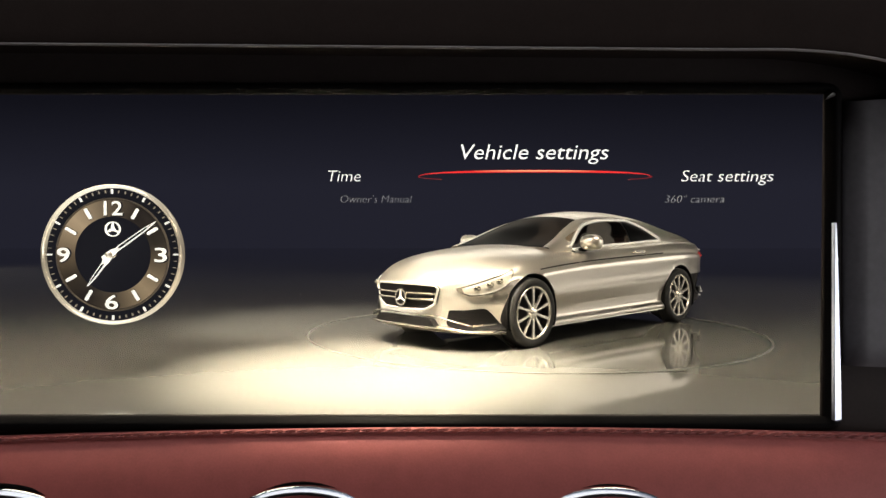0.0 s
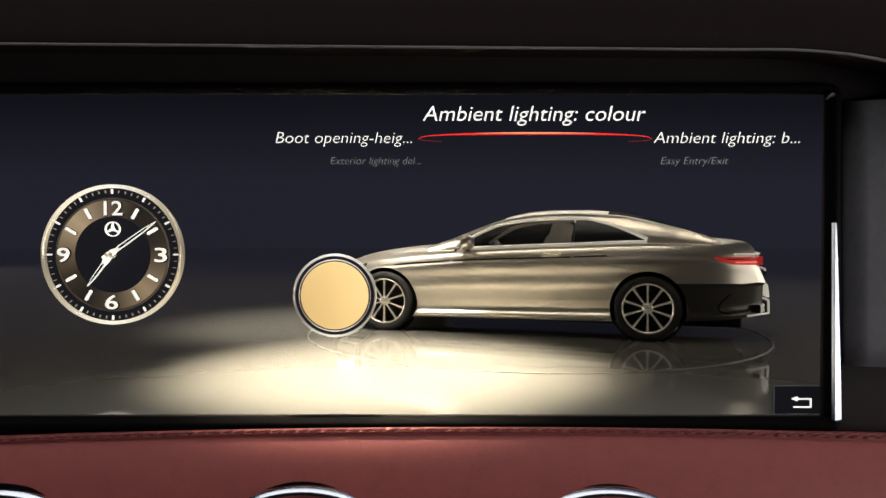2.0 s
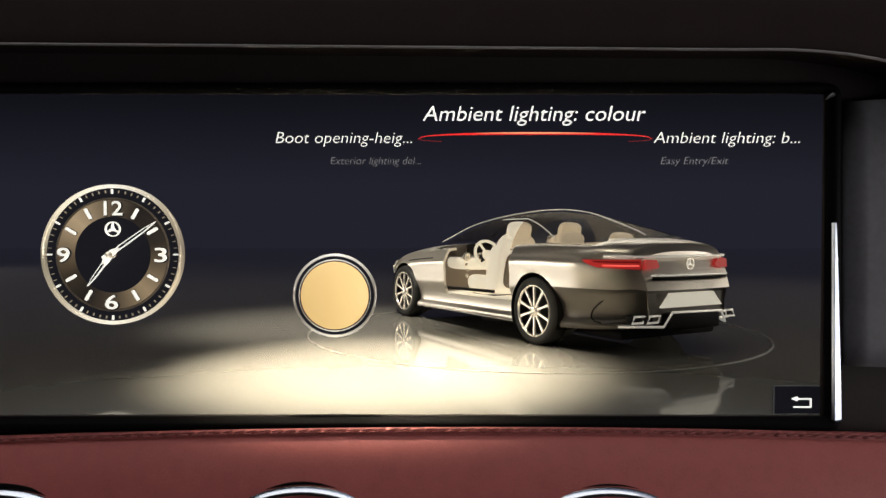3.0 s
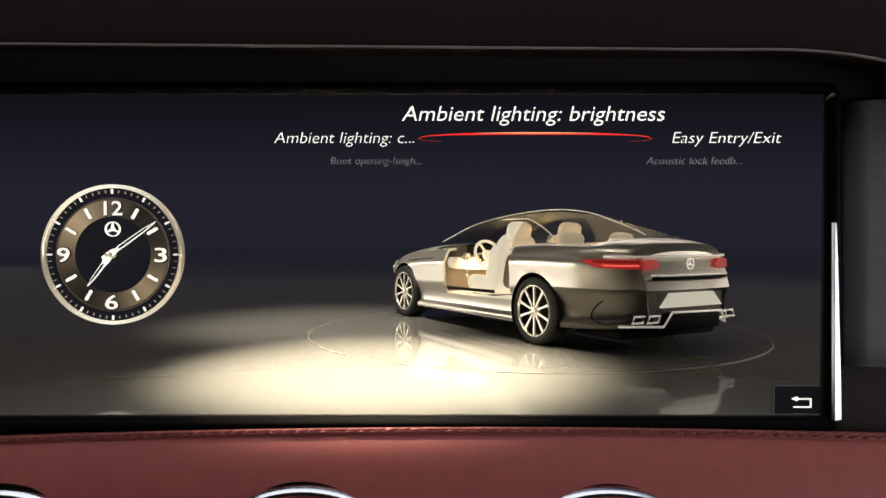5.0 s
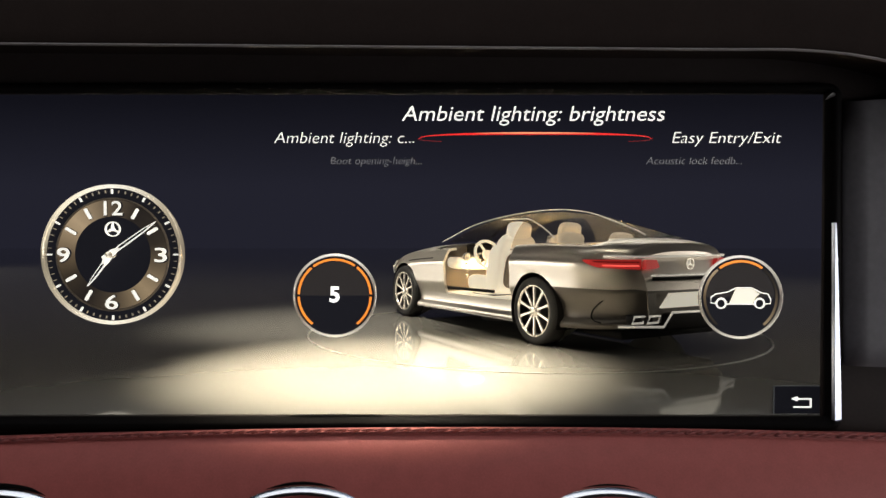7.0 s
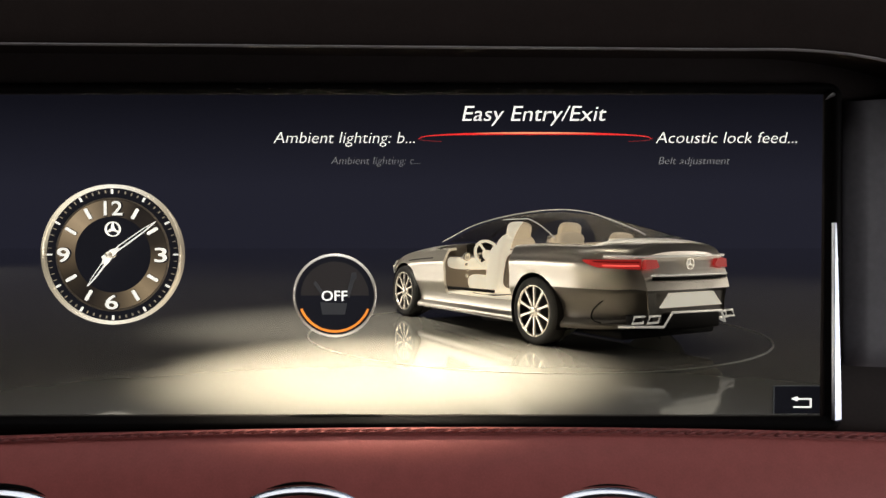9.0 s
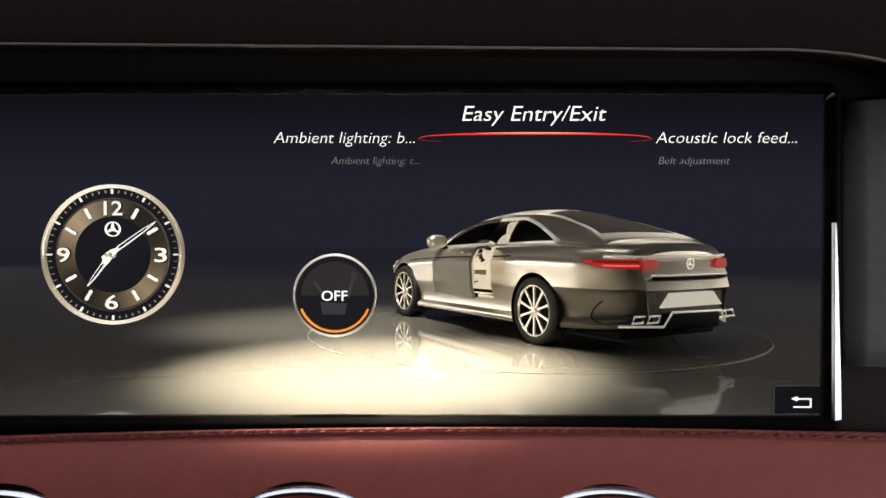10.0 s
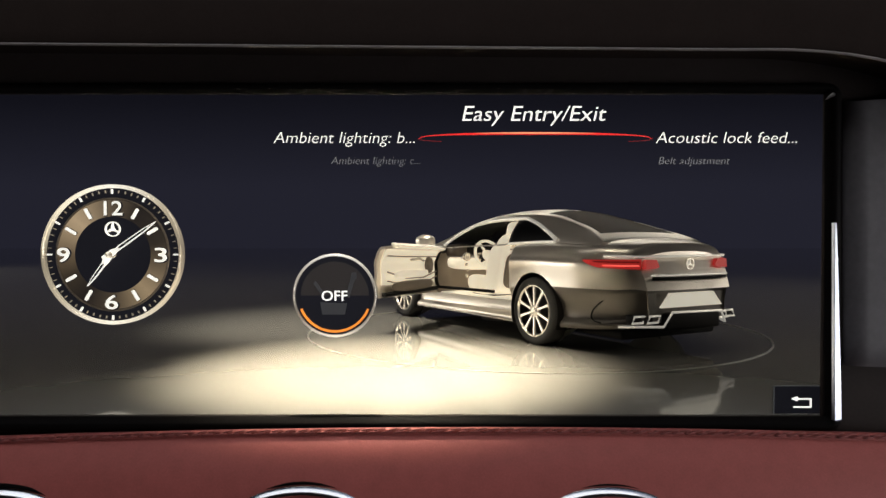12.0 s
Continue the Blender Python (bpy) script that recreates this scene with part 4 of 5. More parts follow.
def seat(car, s, y, rear=False):
    """Cushion, backrest with side bolsters, headrest."""
    e = empty("seat", Matrix.Translation(Vector((s - MID, y, 0.33)) * CAR_SCALE))
    e.parent = car
    tilt = Matrix.Rotation(radians(14), 4, "Y")
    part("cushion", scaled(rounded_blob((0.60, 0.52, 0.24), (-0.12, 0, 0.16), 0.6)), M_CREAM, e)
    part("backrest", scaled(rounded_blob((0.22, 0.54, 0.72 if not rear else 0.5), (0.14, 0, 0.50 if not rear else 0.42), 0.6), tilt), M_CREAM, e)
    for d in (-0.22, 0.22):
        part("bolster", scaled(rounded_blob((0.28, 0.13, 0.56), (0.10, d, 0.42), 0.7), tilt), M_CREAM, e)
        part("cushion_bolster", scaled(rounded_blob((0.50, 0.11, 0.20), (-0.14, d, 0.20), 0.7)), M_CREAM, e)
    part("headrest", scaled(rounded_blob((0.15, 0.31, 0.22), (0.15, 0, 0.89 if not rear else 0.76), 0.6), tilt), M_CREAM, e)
    for z in (0.34, 0.46, 0.58, 0.70) if not rear else (0.36, 0.50):
        part("seam", scaled(tube(bmesh.new(), [(0.262, -0.17, z), (0.268, 0.0, z + 0.012), (0.262, 0.17, z)], 0.007, 6), tilt), M_TAUPE, e, "dark seam across the backrest")
    if not rear:
        part("back_panel", scaled(rounded_blob((0.05, 0.40, 0.44), (0.255, 0, 0.44), 0.5), tilt), M_TAUPE, e, "taupe panel on the back of the seat")
        part("seat_base", cbox((-0.34, -0.22, -0.0), (0.16, 0.22, 0.07), 0.02), M_CARDARK, e, "black seat base")
        for d in (-0.06, 0.06):
            part("headrest_post", scaled(tube(bmesh.new(), [(0.15, d, 0.78), (0.15, d, 0.88)], 0.012, 6), tilt), M_RIM, e)


def flank_patch(s0, s1, r0, r1, lift, n=10, rows=6, side=-1, shape=None):
    """A thin raised patch that follows the flank between two stations and two section heights."""
    bm = bmesh.new()
    grid = []
    for i in range(n + 1):
        s = s0 + (s1 - s0) * i / n
        a, b = (r0, r1) if not shape else shape(i / n, r0, r1)
        line = []
        for j in range(rows + 1):
            k = a + (b - a) * j / rows
            lo = int(k)
            f = k - lo
            row = ROWS[lo] * (1 - f) + ROWS[min(lo + 1, len(ROWS) - 1)] * f
            p = body_point(s, row)
            out = Vector((0.4 if s > 4.3 else (-0.4 if s < 0.7 else 0), 1, 0.25)).normalized()
            line.append(p + out * lift)
        grid.append(line)
    faces = [c for _, _, c in build_faces(grid)]
    bm.free()
    return shell(faces, (side,), 0.012)


def row_at(s, z):
    """The section row at which the flank of station s stands at height z."""
    lo, hi = 3.0, 33.0
    for _ in range(24):
        k = (lo + hi) / 2
        i = int(k)
        f = k - i
        lo, hi = (k, hi) if body_point(s, ROWS[i] * (1 - f) + ROWS[i + 1] * f).z < z else (lo, k)
    return (lo + hi) / 2


def band(s0, s1, low, high):
    """Row limits for a patch whose lower and upper heights are profiles over its length."""
    return lambda t, a, b: (row_at(s0 + (s1 - s0) * t, low(t)), row_at(s0 + (s1 - s0) * t, high(t)))


def build_car():
    car = empty("car")
    tagged(car, "champagne silver coupe car on the display stage", "car")
    faces = body_faces()
    top_open = lambda s, j: j >= BELT and 1.46 < s < 4.42
    lower = 2 * 6
    in_door = lambda s, j: 1.679 <= s < 3.029 and lower <= j < BELT
    in_panel = lambda s, j: 3.029 <= s < 3.395 and lower <= j < BELT
    body = [(s, j, c) for s, j, c in faces if not top_open(s, j)]
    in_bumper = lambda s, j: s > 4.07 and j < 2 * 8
    part_body = shell([c for s, j, c in body if not in_bumper(s, j)], (1,))
    left = [c for s, j, c in body if not in_door(s, j) and not in_panel(s, j) and not in_bumper(s, j)]
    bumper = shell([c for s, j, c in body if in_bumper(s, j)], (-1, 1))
    for c in left:
        part_body.faces.new([part_body.verts.new(Vector((p.x, -p.y, p.z)) * CAR_SCALE) for p in c][::-1])
    # close nose and tail
    for s in (STATIONS[0], STATIONS[-1]):
        line = [body_point(s, r) for r in ROWS[2:]]
        for k, (p, q) in enumerate(zip(line, line[1:])):
            bm = bumper if s > 1 and k + 2 < 16 else part_body
            bend = TAIL_BOW if s > 1 else -NOSE_BOW
            for n in range(10):
                f0, f1 = 1 - n / 5, 1 - (n + 1) / 5
                vs = [bm.verts.new(Vector((v.x + bend * v.y ** 2 * (1 - f * f), v.y * f, v.z)) * CAR_SCALE) for v, f in ((p, f0), (q, f0), (q, f1), (p, f1))]
                bm.faces.new(vs if s > 1 else vs[::-1])
    bmesh.ops.remove_doubles(bumper, verts=bumper.verts[:], dist=2e-5)
    bmesh.ops.dissolve_degenerate(bumper, dist=1e-6, edges=bumper.edges[:])
    part("rear_bumper", bumper, M_SHADED_PAINT, car, "lower rear bumper in a shaded copy of the paint", turn_out=False)
    bmesh.ops.remove_doubles(part_body, verts=part_body.verts[:], dist=2e-5)
    bmesh.ops.dissolve_degenerate(part_body, dist=1e-6, edges=part_body.edges[:])
    bmesh.ops.split_edges(part_body, edges=[e for e in part_body.edges if len(e.link_faces) == 2 and e.calc_face_angle(0) > 0.75])
    part("body", part_body, M_PAINT, car, "champagne silver body shell", turn_out=False)

    # door: hung on its front edge
    hinge = body_point(1.68, ROWS[18]) * CAR_SCALE
    hinge = Vector((hinge.x, -hinge.y, 0))
    door = empty("door", Matrix.Translation(hinge))
    door.parent = car

    def hung(bm):
        bmesh.ops.translate(bm, verts=bm.verts[:], vec=-hinge)
        return bm

    canopy = canopy_faces()
    is_window = lambda s, k: k[0] == "side" and 0.04 < k[1] < 0.79 and 1.70 < s < 3.029

    def window_edge(s, share):
        """A point of the side window: share 0 at the waist, 1 at the upper edge, a little proud of the body."""
        lo, hi = canopy_point(s, "side", 0.0).z, canopy_point(s, "side", 1.0).z
        v = min(0.85, max(0.0, (window_top(s) - lo) / max(0.01, hi - lo)))
        p = canopy_point(s, "side", 0.04 + max(0.0, v - 0.04) * share)
        return Vector((p.x, p.y + 0.014, p.z + 0.004))

    def window_faces(s0, s1, n):
        grid = [[window_edge(s0 + (s1 - s0) * i / n, j / 6) for j in range(7)] for i in range(n + 1)]
        return [c for _, _, c in build_faces(grid)]

    def window_bar(name, s0, s1, share, side, parent, label, radius=0.015):
        line = []
        for i in range(41):
            p = window_edge(s0 + (s1 - s0) * i / 40, share)
            line.append(Vector((p.x, side * (p.y + 0.004), p.z)) * CAR_SCALE)
        return part(name, tube(bmesh.new(), line, radius * CAR_SCALE, 8), M_BRIGHT, parent, label)
    part("door_skin", hung(shell([c for s, j, c in faces if in_door(s, j) and s > 1.95], (-1,), 0.03)), M_PAINT, door)
    door_front = part("door_front", hung(shell([c for s, j, c in faces if in_door(s, j) and s <= 1.95], (-1,), 0.03)), M_PAINT, car, "champagne silver front of the door")
    door_front.matrix_basis = Matrix.Translation(hinge)
    pane = part("door_window", hung(shell(window_faces(1.74, 3.02, 30), (-1,))), M_DOORGLASS, door, "dark tinted side window")
    trim = [[Vector((p.x, p.y - 0.05, p.z)) for p in c] for s, j, c in faces if in_door(s, j) and 1.72 < s < 2.98 and j > lower + 2]
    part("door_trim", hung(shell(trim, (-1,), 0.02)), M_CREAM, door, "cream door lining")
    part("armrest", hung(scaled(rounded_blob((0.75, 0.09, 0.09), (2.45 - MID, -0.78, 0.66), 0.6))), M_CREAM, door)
    part("door_pocket", hung(scaled(rounded_blob((0.95, 0.06, 0.12), (2.35 - MID, -0.815, 0.52), 0.6))), M_TAUPE, door, "taupe door pocket")
    part("speaker", hung(scaled(lathe(bmesh.new(), [(0.10, 0.0), (0.095, -0.02), (0.0001, -0.02)], 24, m=Matrix.Translation((1.95 - MID, -0.83, 0.74))))), M_TAUPE, door, "round speaker grille")
    part("door_sill", hung(cbox((1.74 - MID, -0.865, 0.425), (2.98 - MID, -0.80, 0.47), 0.01)), M_CARDARK, door, "black door bottom edge")
    part("pull_handle", hung(scaled(tube(bmesh.new(), [(2.10 - MID, -0.82, 0.80), (2.25 - MID, -0.79, 0.83), (2.45 - MID, -0.79, 0.82)], 0.014, 8))), M_RIM, door, "bright inner handle")
    for z0, z1, z2 in ((0.66, 0.60, 0.70), (0.60, 0.52, 0.60), (0.84, 0.85, 0.88)):
        part("lining_seam", hung(scaled(tube(bmesh.new(), [(1.80 - MID, -0.80, z0), (2.15 - MID, -0.795, z1), (2.55 - MID, -0.795, z1 + 0.01), (2.95 - MID, -0.80, z2)], 0.008, 6))), M_TAUPE, door, "taupe seam")
    part("door_handle", hung(cbox((2.70 - MID, -0.955, 0.895), (2.92 - MID, -0.895, 0.925), 0.012)), M_RIM, door, "bright door handle")
    part("mirror", hung(scaled(rounded_blob((0.17, 0.25, 0.17), (1.86 - MID, -0.92, 1.03), 0.75))), M_PAINT, door, "paint-coloured wing mirror")
    part("mirror_foot", hung(scaled(tube(bmesh.new(), [(1.84 - MID, -0.78, 0.94), (1.86 - MID, -0.88, 0.98)], 0.03, 8))), M_CARDARK, door)
    strip = window_bar("waist_trim", 1.74, 3.02, 0.0, -1, door, "bright waist strip")
    strip.data.transform(Matrix.Translation(-hinge))

    # black rubber seal round the door opening
    seal = [body_point(1.70, ROWS[k]) for k in range(BELT - 2, lower, -2)] + [body_point(1.72 + 0.06 * k, ROWS[lower + 1]) for k in range(22)]
    part("door_seal", scaled(tube(bmesh.new(), [(p.x, -(p.y - 0.045), p.z + 0.012) for p in seal], 0.020, 6)), M_CARDARK, car, "black door seal")

    # panel between door and rear wheel
    panel = part("side_panel", shell([c for s, j, c in faces if in_panel(s, j)], (-1,)), M_PAINT, car, "champagne silver rear side panel", turn_out=False)

    # roof with its pillars and rear window; side rails stay
    rear_glass = lambda s, k: k[0] == "top" and k[1] > 0.12 and 3.36 < s < 4.34
    screen = lambda s, k: k[0] == "top" and k[1] > 0.09 and s < 2.17
    roof_all = [(s, k, c) for s, k, c in canopy if not is_window(s, k) and not screen(s, k)]
    roof_ob = empty("roof")
    roof_ob.parent = car
    part("roof_skin", shell([c for s, k, c in roof_all if not rear_glass(s, k)] , (-1, 1)), M_PAINT, roof_ob, "champagne silver roof")
    part("rear_window", shell([c for s, k, c in roof_all if rear_glass(s, k)], (-1, 1)), M_TINT, roof_ob, "dark tinted rear window")
    part("quarter_window", shell(window_faces(3.03, 3.79, 24), (-1,)), M_TINT, roof_ob, "dark tinted quarter window")
    for side in (-1, 1):
        window_bar("roof_rail", 1.70, 3.80, 1.0, side, roof_ob, "bright trim arch over the windows", 0.020)
    window_bar("waist_trim", 3.03, 3.80, 0.0, -1, roof_ob, "bright waist strip")
    window_bar("waist_trim", 1.74, 3.80, 0.0, 1, car, "bright waist strip")
    part("windscreen", shell([c for s, k, c in canopy if screen(s, k)], (-1, 1)), M_TINT, roof_ob, "dark tinted windscreen")
    part("side_window", shell(window_faces(1.74, 3.79, 50), (1,)), M_TINT, roof_ob, "dark tinted side window")
    inner = canopy_faces(0.03)
    cage = part("canopy", shell([c for s, k, c in inner if 1.5 < s < 4.4 and not (k[0] == "side" and s < 3.03)], (-1, 1)), M_CANOPY, car, "see-through roof shape")
    cage.visible_shadow = False
    bm = bmesh.new()
    tube(bm, [canopy_point(s, "top", 0.97) * CAR_SCALE for s in GLASS_S[::3] if 2.5 < s < 4.5], 0.006 * CAR_SCALE, 6)
    front_line = []
    for s in GLASS_S[::2]:
        if 1.45 < s < 2.62:
            g = min(1.0, max(0.0, (s - 1.95) / 0.6))
            p = canopy_point(s, "top", 0.04 + 0.93 * g * g * (3 - 2 * g))
            front_line.append(Vector((p.x, -p.y, p.z)) * CAR_SCALE)
    tube(bm, front_line, 0.006 * CAR_SCALE, 6)
    tube(bm, [Vector((p.x, -p.y, p.z)) * CAR_SCALE for p in (window_edge(2.7 + 0.04 * i, 1.0) for i in range(28))], 0.005 * CAR_SCALE, 6)
    outline_ob = part("roof_outline", bm, M_BRIGHT, car, "thin bright roof line")

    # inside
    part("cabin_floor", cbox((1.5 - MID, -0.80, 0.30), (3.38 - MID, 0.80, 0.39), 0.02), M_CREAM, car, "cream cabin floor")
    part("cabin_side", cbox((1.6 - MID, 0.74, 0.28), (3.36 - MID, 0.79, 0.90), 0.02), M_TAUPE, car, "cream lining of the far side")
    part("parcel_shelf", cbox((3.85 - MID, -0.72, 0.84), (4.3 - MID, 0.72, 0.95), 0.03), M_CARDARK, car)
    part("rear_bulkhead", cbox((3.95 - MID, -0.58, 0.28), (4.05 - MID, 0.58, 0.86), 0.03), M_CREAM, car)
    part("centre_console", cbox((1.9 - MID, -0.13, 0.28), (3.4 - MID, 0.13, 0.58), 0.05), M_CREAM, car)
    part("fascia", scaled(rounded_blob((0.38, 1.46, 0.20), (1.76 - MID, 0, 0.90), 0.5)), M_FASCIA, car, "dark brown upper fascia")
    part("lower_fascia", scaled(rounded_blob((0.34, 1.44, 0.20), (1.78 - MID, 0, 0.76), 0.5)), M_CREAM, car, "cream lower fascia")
    part("fascia_strip", scaled(tube(bmesh.new(), [(1.955 - MID, -0.66, 0.825), (1.965 - MID, 0, 0.83), (1.955 - MID, 0.66, 0.825)], 0.012, 6)), M_BRIGHT, car, "bright strip along the fascia")
    part("instrument_binnacle", scaled(rounded_blob((0.16, 0.72, 0.15), (1.90 - MID, -0.20, 0.93), 0.5)), M_CARDARK, car, "black instrument screen")
    for x, z, r in ((2.00, 0.60, 0.022), (2.02, 0.67, 0.016), (1.99, 0.74, 0.020), (2.04, 0.55, 0.014)):
        part("pedal_knob", scaled(rounded_blob((r * 2, r * 2, r * 2), (x - MID, -0.60, z), 0.8, 6)), M_RIM, car, "small bright knob")
    part("footwell", cbox((1.60 - MID, -0.85, 0.30), (1.685 - MID, 0.80, 0.88), 0.01), M_TAUPE, car)
    for i in range(3):
        part("fascia_vent", scaled(lathe(bmesh.new(), [(0.055, 0.0), (0.05, 0.03), (0.03, 0.03), (0.0001, 0.01)], 16, m=Matrix.Translation((2.02 - MID, -0.62 + 0.2 * i, 0.84)) @ Matrix.Rotation(radians(90), 4, "Z"))), M_RIM, car)
    sw = empty("steering_wheel", Matrix.Translation(Vector((2.15 - MID, -0.38, 0.865)) * CAR_SCALE) @ Matrix.Rotation(radians(68), 4, "Y"))
    sw.parent = car
    ring = [(0.185 * math.cos(a), 0.185 * math.sin(a), 0) for a in (2 * math.pi * i / 32 for i in range(32))]
    part("wheel_rim", scaled(tube(bmesh.new(), ring, 0.019, 8, True)), M_CREAM, sw)
    part("boss", scaled(rounded_blob((0.13, 0.15, 0.05), (0, 0, -0.01), 0.7)), M_CREAM, sw)
    for a in (90, 210, 330):
        part("spoke", scaled(tube(bmesh.new(), [(0, 0, -0.01), (0.18 * math.cos(radians(a)), 0.18 * math.sin(radians(a)), 0)], 0.017, 6)), M_CREAM, sw)
    part("steering_column", scaled(tube(bmesh.new(), [(2.13 - MID, -0.38, 0.855), (1.86 - MID, -0.38, 0.78)], 0.05, 10)), M_CARDARK, car)
    glow = empty("ambient_light")
    glow.parent = car
    part("light_strip", cbox((1.75 - MID, 0.695, 0.70), (3.9 - MID, 0.72, 0.73), 0.004), M_AMBIENT, glow, "glowing amber light strip")
    part("light_strip", cbox((2.00 - MID, -0.66, 0.70), (2.02 - MID, 0.66, 0.73), 0.004), M_AMBIENT, glow, "glowing amber light strip")
    seat(car, 2.45, -0.38)
    seat(car, 2.45, 0.38)
    seat(car, 3.38, -0.36, True)
    seat(car, 3.38, 0.36, True)

    # wheels and arches
    for s in (AXLE_F, AXLE_R):
        for side in (-1, 1):
            wheel(car, s, side)
            bm = bmesh.new()
            edge = half_width(s) * 0.978
            line = [(s - MID + 0.386 * math.cos(radians(a)), WHEEL_R + 0.386 * math.sin(radians(a))) for a in range(-24, 205, 6)]
            for a, b in zip(line, line[1:]):
                bm.faces.new([bm.verts.new(Vector((p[0], side * y, p[1])) * CAR_SCALE) for p, y in ((a, edge), (b, edge), (b, 0.45), (a, 0.45))])
            bm.faces.new([bm.verts.new(Vector((x, side * 0.68, z)) * CAR_SCALE) for x, z in line])
            part("wheel_arch", bm, M_CARDARK, car, "black wheel arch")
    part("underbody", cbox((0.25 - MID, -0.62, 0.14), (4.75 - MID, 0.62, 0.24), 0.03), M_CARDARK, car)

    # front: grille, headlights, intakes, splitter
    grille = empty("grille", Matrix.Translation(Vector((-MID - 0.012, 0, 0.50)) * CAR_SCALE))
    grille.parent = car
    outline = [(-0.45, 0.10), (-0.41, 0.13), (-0.2, 0.134), (0, 0.135), (0.2, 0.134), (0.41, 0.13), (0.45, 0.10), (0.41, -0.05), (0.30, -0.105), (0.15, -0.112), (0, -0.114), (-0.15, -0.112), (-0.30, -0.105), (-0.41, -0.05)]

    def front(bm):
        bm.transform(Matrix.Rotation(radians(-90), 4, "Z"))
        for v in bm.verts:
            v.co.x += NOSE_BOW * v.co.y ** 2
        return scaled(bm)

    part("mesh", front(prism(bmesh.new(), outline, -0.01, 0.04)), M_CARDARK, grille, "black grille opening", smooth=False)
    ring = [(x, -0.02, z) for x, z in outline]
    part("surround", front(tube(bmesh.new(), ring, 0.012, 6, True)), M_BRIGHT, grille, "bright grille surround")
    for z in (0.035, -0.02):
        part("louvre", front(tube(bmesh.new(), [(-0.42 + 0.06 * i, -0.022, z + 0.012) for i in range(15)], 0.014, 8)), M_TRIM, grille, "bright louvre")
    part("emblem", front(lathe(bmesh.new(), [(0.085, 0.03), (0.085, 0.055), (0.068, 0.055), (0.074, 0.03)], 24)), M_TRIM, grille, "round emblem", smooth=False)
    for a in (0, 120, 240):
        ray = prism(bmesh.new(), [(-0.012, 0.0), (-0.003, 0.072), (0.003, 0.072), (0.012, 0.0)], -0.058, -0.046)
        ray.transform(Matrix.Rotation(radians(a), 4, "Y"))
        part("emblem_ray", front(ray), M_BRIGHT, grille, smooth=False)
    part("emblem_disc", front(lathe(bmesh.new(), [(0.066, 0.035), (0.066, 0.045), (0.0001, 0.05)], 24)), M_CARDARK, grille, smooth=False)
    for side in (-1, 1):
        top = lambda t: 0.600 + 0.185 * t ** 0.8
        low = curve_of([(0, 0.565), (0.12, 0.525), (0.35, 0.540), (0.7, 0.625), (1.0, 0.755)])
        head = part("headlight", flank_patch(0.05, 0.60, 0, 0, 0.012, 20, 6, side, band(0.05, 0.60, low, top)), M_LAMP, car, "clear headlight in a dark surround")
        part("lens", flank_patch(0.075, 0.56, 0, 0, 0.022, 18, 5, side, band(0.075, 0.56, lambda t: low(0.05 + 0.88 * t) + 0.014, lambda t: top(0.05 + 0.88 * t) - 0.016)), M_LENS, head, "pale clear lens")
        for s0, drop in ((0.16, 0.052), (0.27, 0.054), (0.37, 0.046)):
            p = body_point(s0, ROWS[int(row_at(s0, top((s0 - 0.05) / 0.55) - drop))])
            part("reflector", scaled(rounded_blob((0.085, 0.05, 0.058), (p.x - 0.016, side * (p.y + 0.022), p.z + 0.004), 0.8, 8)), M_TRIM, head, "round dark chrome reflector")
        part("daytime_strip", flank_patch(0.09, 0.54, 0, 0, 0.028, 18, 1, side, band(0.09, 0.54, lambda t: top(0.07 + 0.82 * t) - 0.030, lambda t: top(0.07 + 0.82 * t) - 0.016)), M_BRIGHT, head, "bright daytime light strip")
        part("lower_strip", flank_patch(0.10, 0.50, 0, 0, 0.028, 18, 1, side, band(0.10, 0.50, lambda t: low(0.09 + 0.73 * t) + 0.012, lambda t: low(0.09 + 0.73 * t) + 0.022)), M_BRIGHT, head, "bright lower light strip")
        part("air_intake", flank_patch(0.02, 0.46, 6.5, 14.5, 0.022, 14, 6, side, lambda t, a, b: (a + 0.5 * t, max(a + 0.6, b - 9.0 * max(0, t - 0.45)))), M_CARDARK, car, "black side air intake")
    part("lower_grille", scaled(prism(bmesh.new(), [(-0.44, 0.0), (-0.38, 0.068), (-0.2, 0.074), (0, 0.075), (0.2, 0.074), (0.38, 0.068), (0.44, 0.0), (0.2, -0.01), (0, -0.01), (-0.2, -0.01)], -0.025, 0.06), Matrix.Translation((-MID, 0, 0.245)) @ Matrix.Rotation(radians(-90), 4, "Z")), M_CARDARK, car, "black lower grille", smooth=False)
    lip = [(s - MID - 0.03, y, z) for s, y, z in ((0.50, -0.90, 0.20), (0.25, -0.84, 0.19), (0.08, -0.70, 0.20), (0.0, -0.50, 0.235), (0, -0.30, 0.23), (0, 0.30, 0.23), (0.0, 0.50, 0.235), (0.08, 0.70, 0.20), (0.25, 0.84, 0.19), (0.50, 0.90, 0.20))]
    lip = [(x + 0.16 * y * y, y, z) for x, y, z in lip]
    part("front_splitter", scaled(tube(bmesh.new(), lip, 0.014, 6)), M_TRIM, car, "bright front splitter edge")
    blade = [(s - MID - 0.03, y, z) for s, y, z in ((0.30, -0.86, 0.27), (0.12, -0.74, 0.25), (0.03, -0.60, 0.30), (0.0, -0.45, 0.34), (0.0, 0.45, 0.34), (0.03, 0.60, 0.30), (0.12, 0.74, 0.25), (0.30, 0.86, 0.27))]
    blade = [(x + 0.18 * y * y, y, z) for x, y, z in blade]
    part("intake_blade", scaled(tube(bmesh.new(), blade, 0.008, 6)), M_TRIM, car, "bright intake blade")
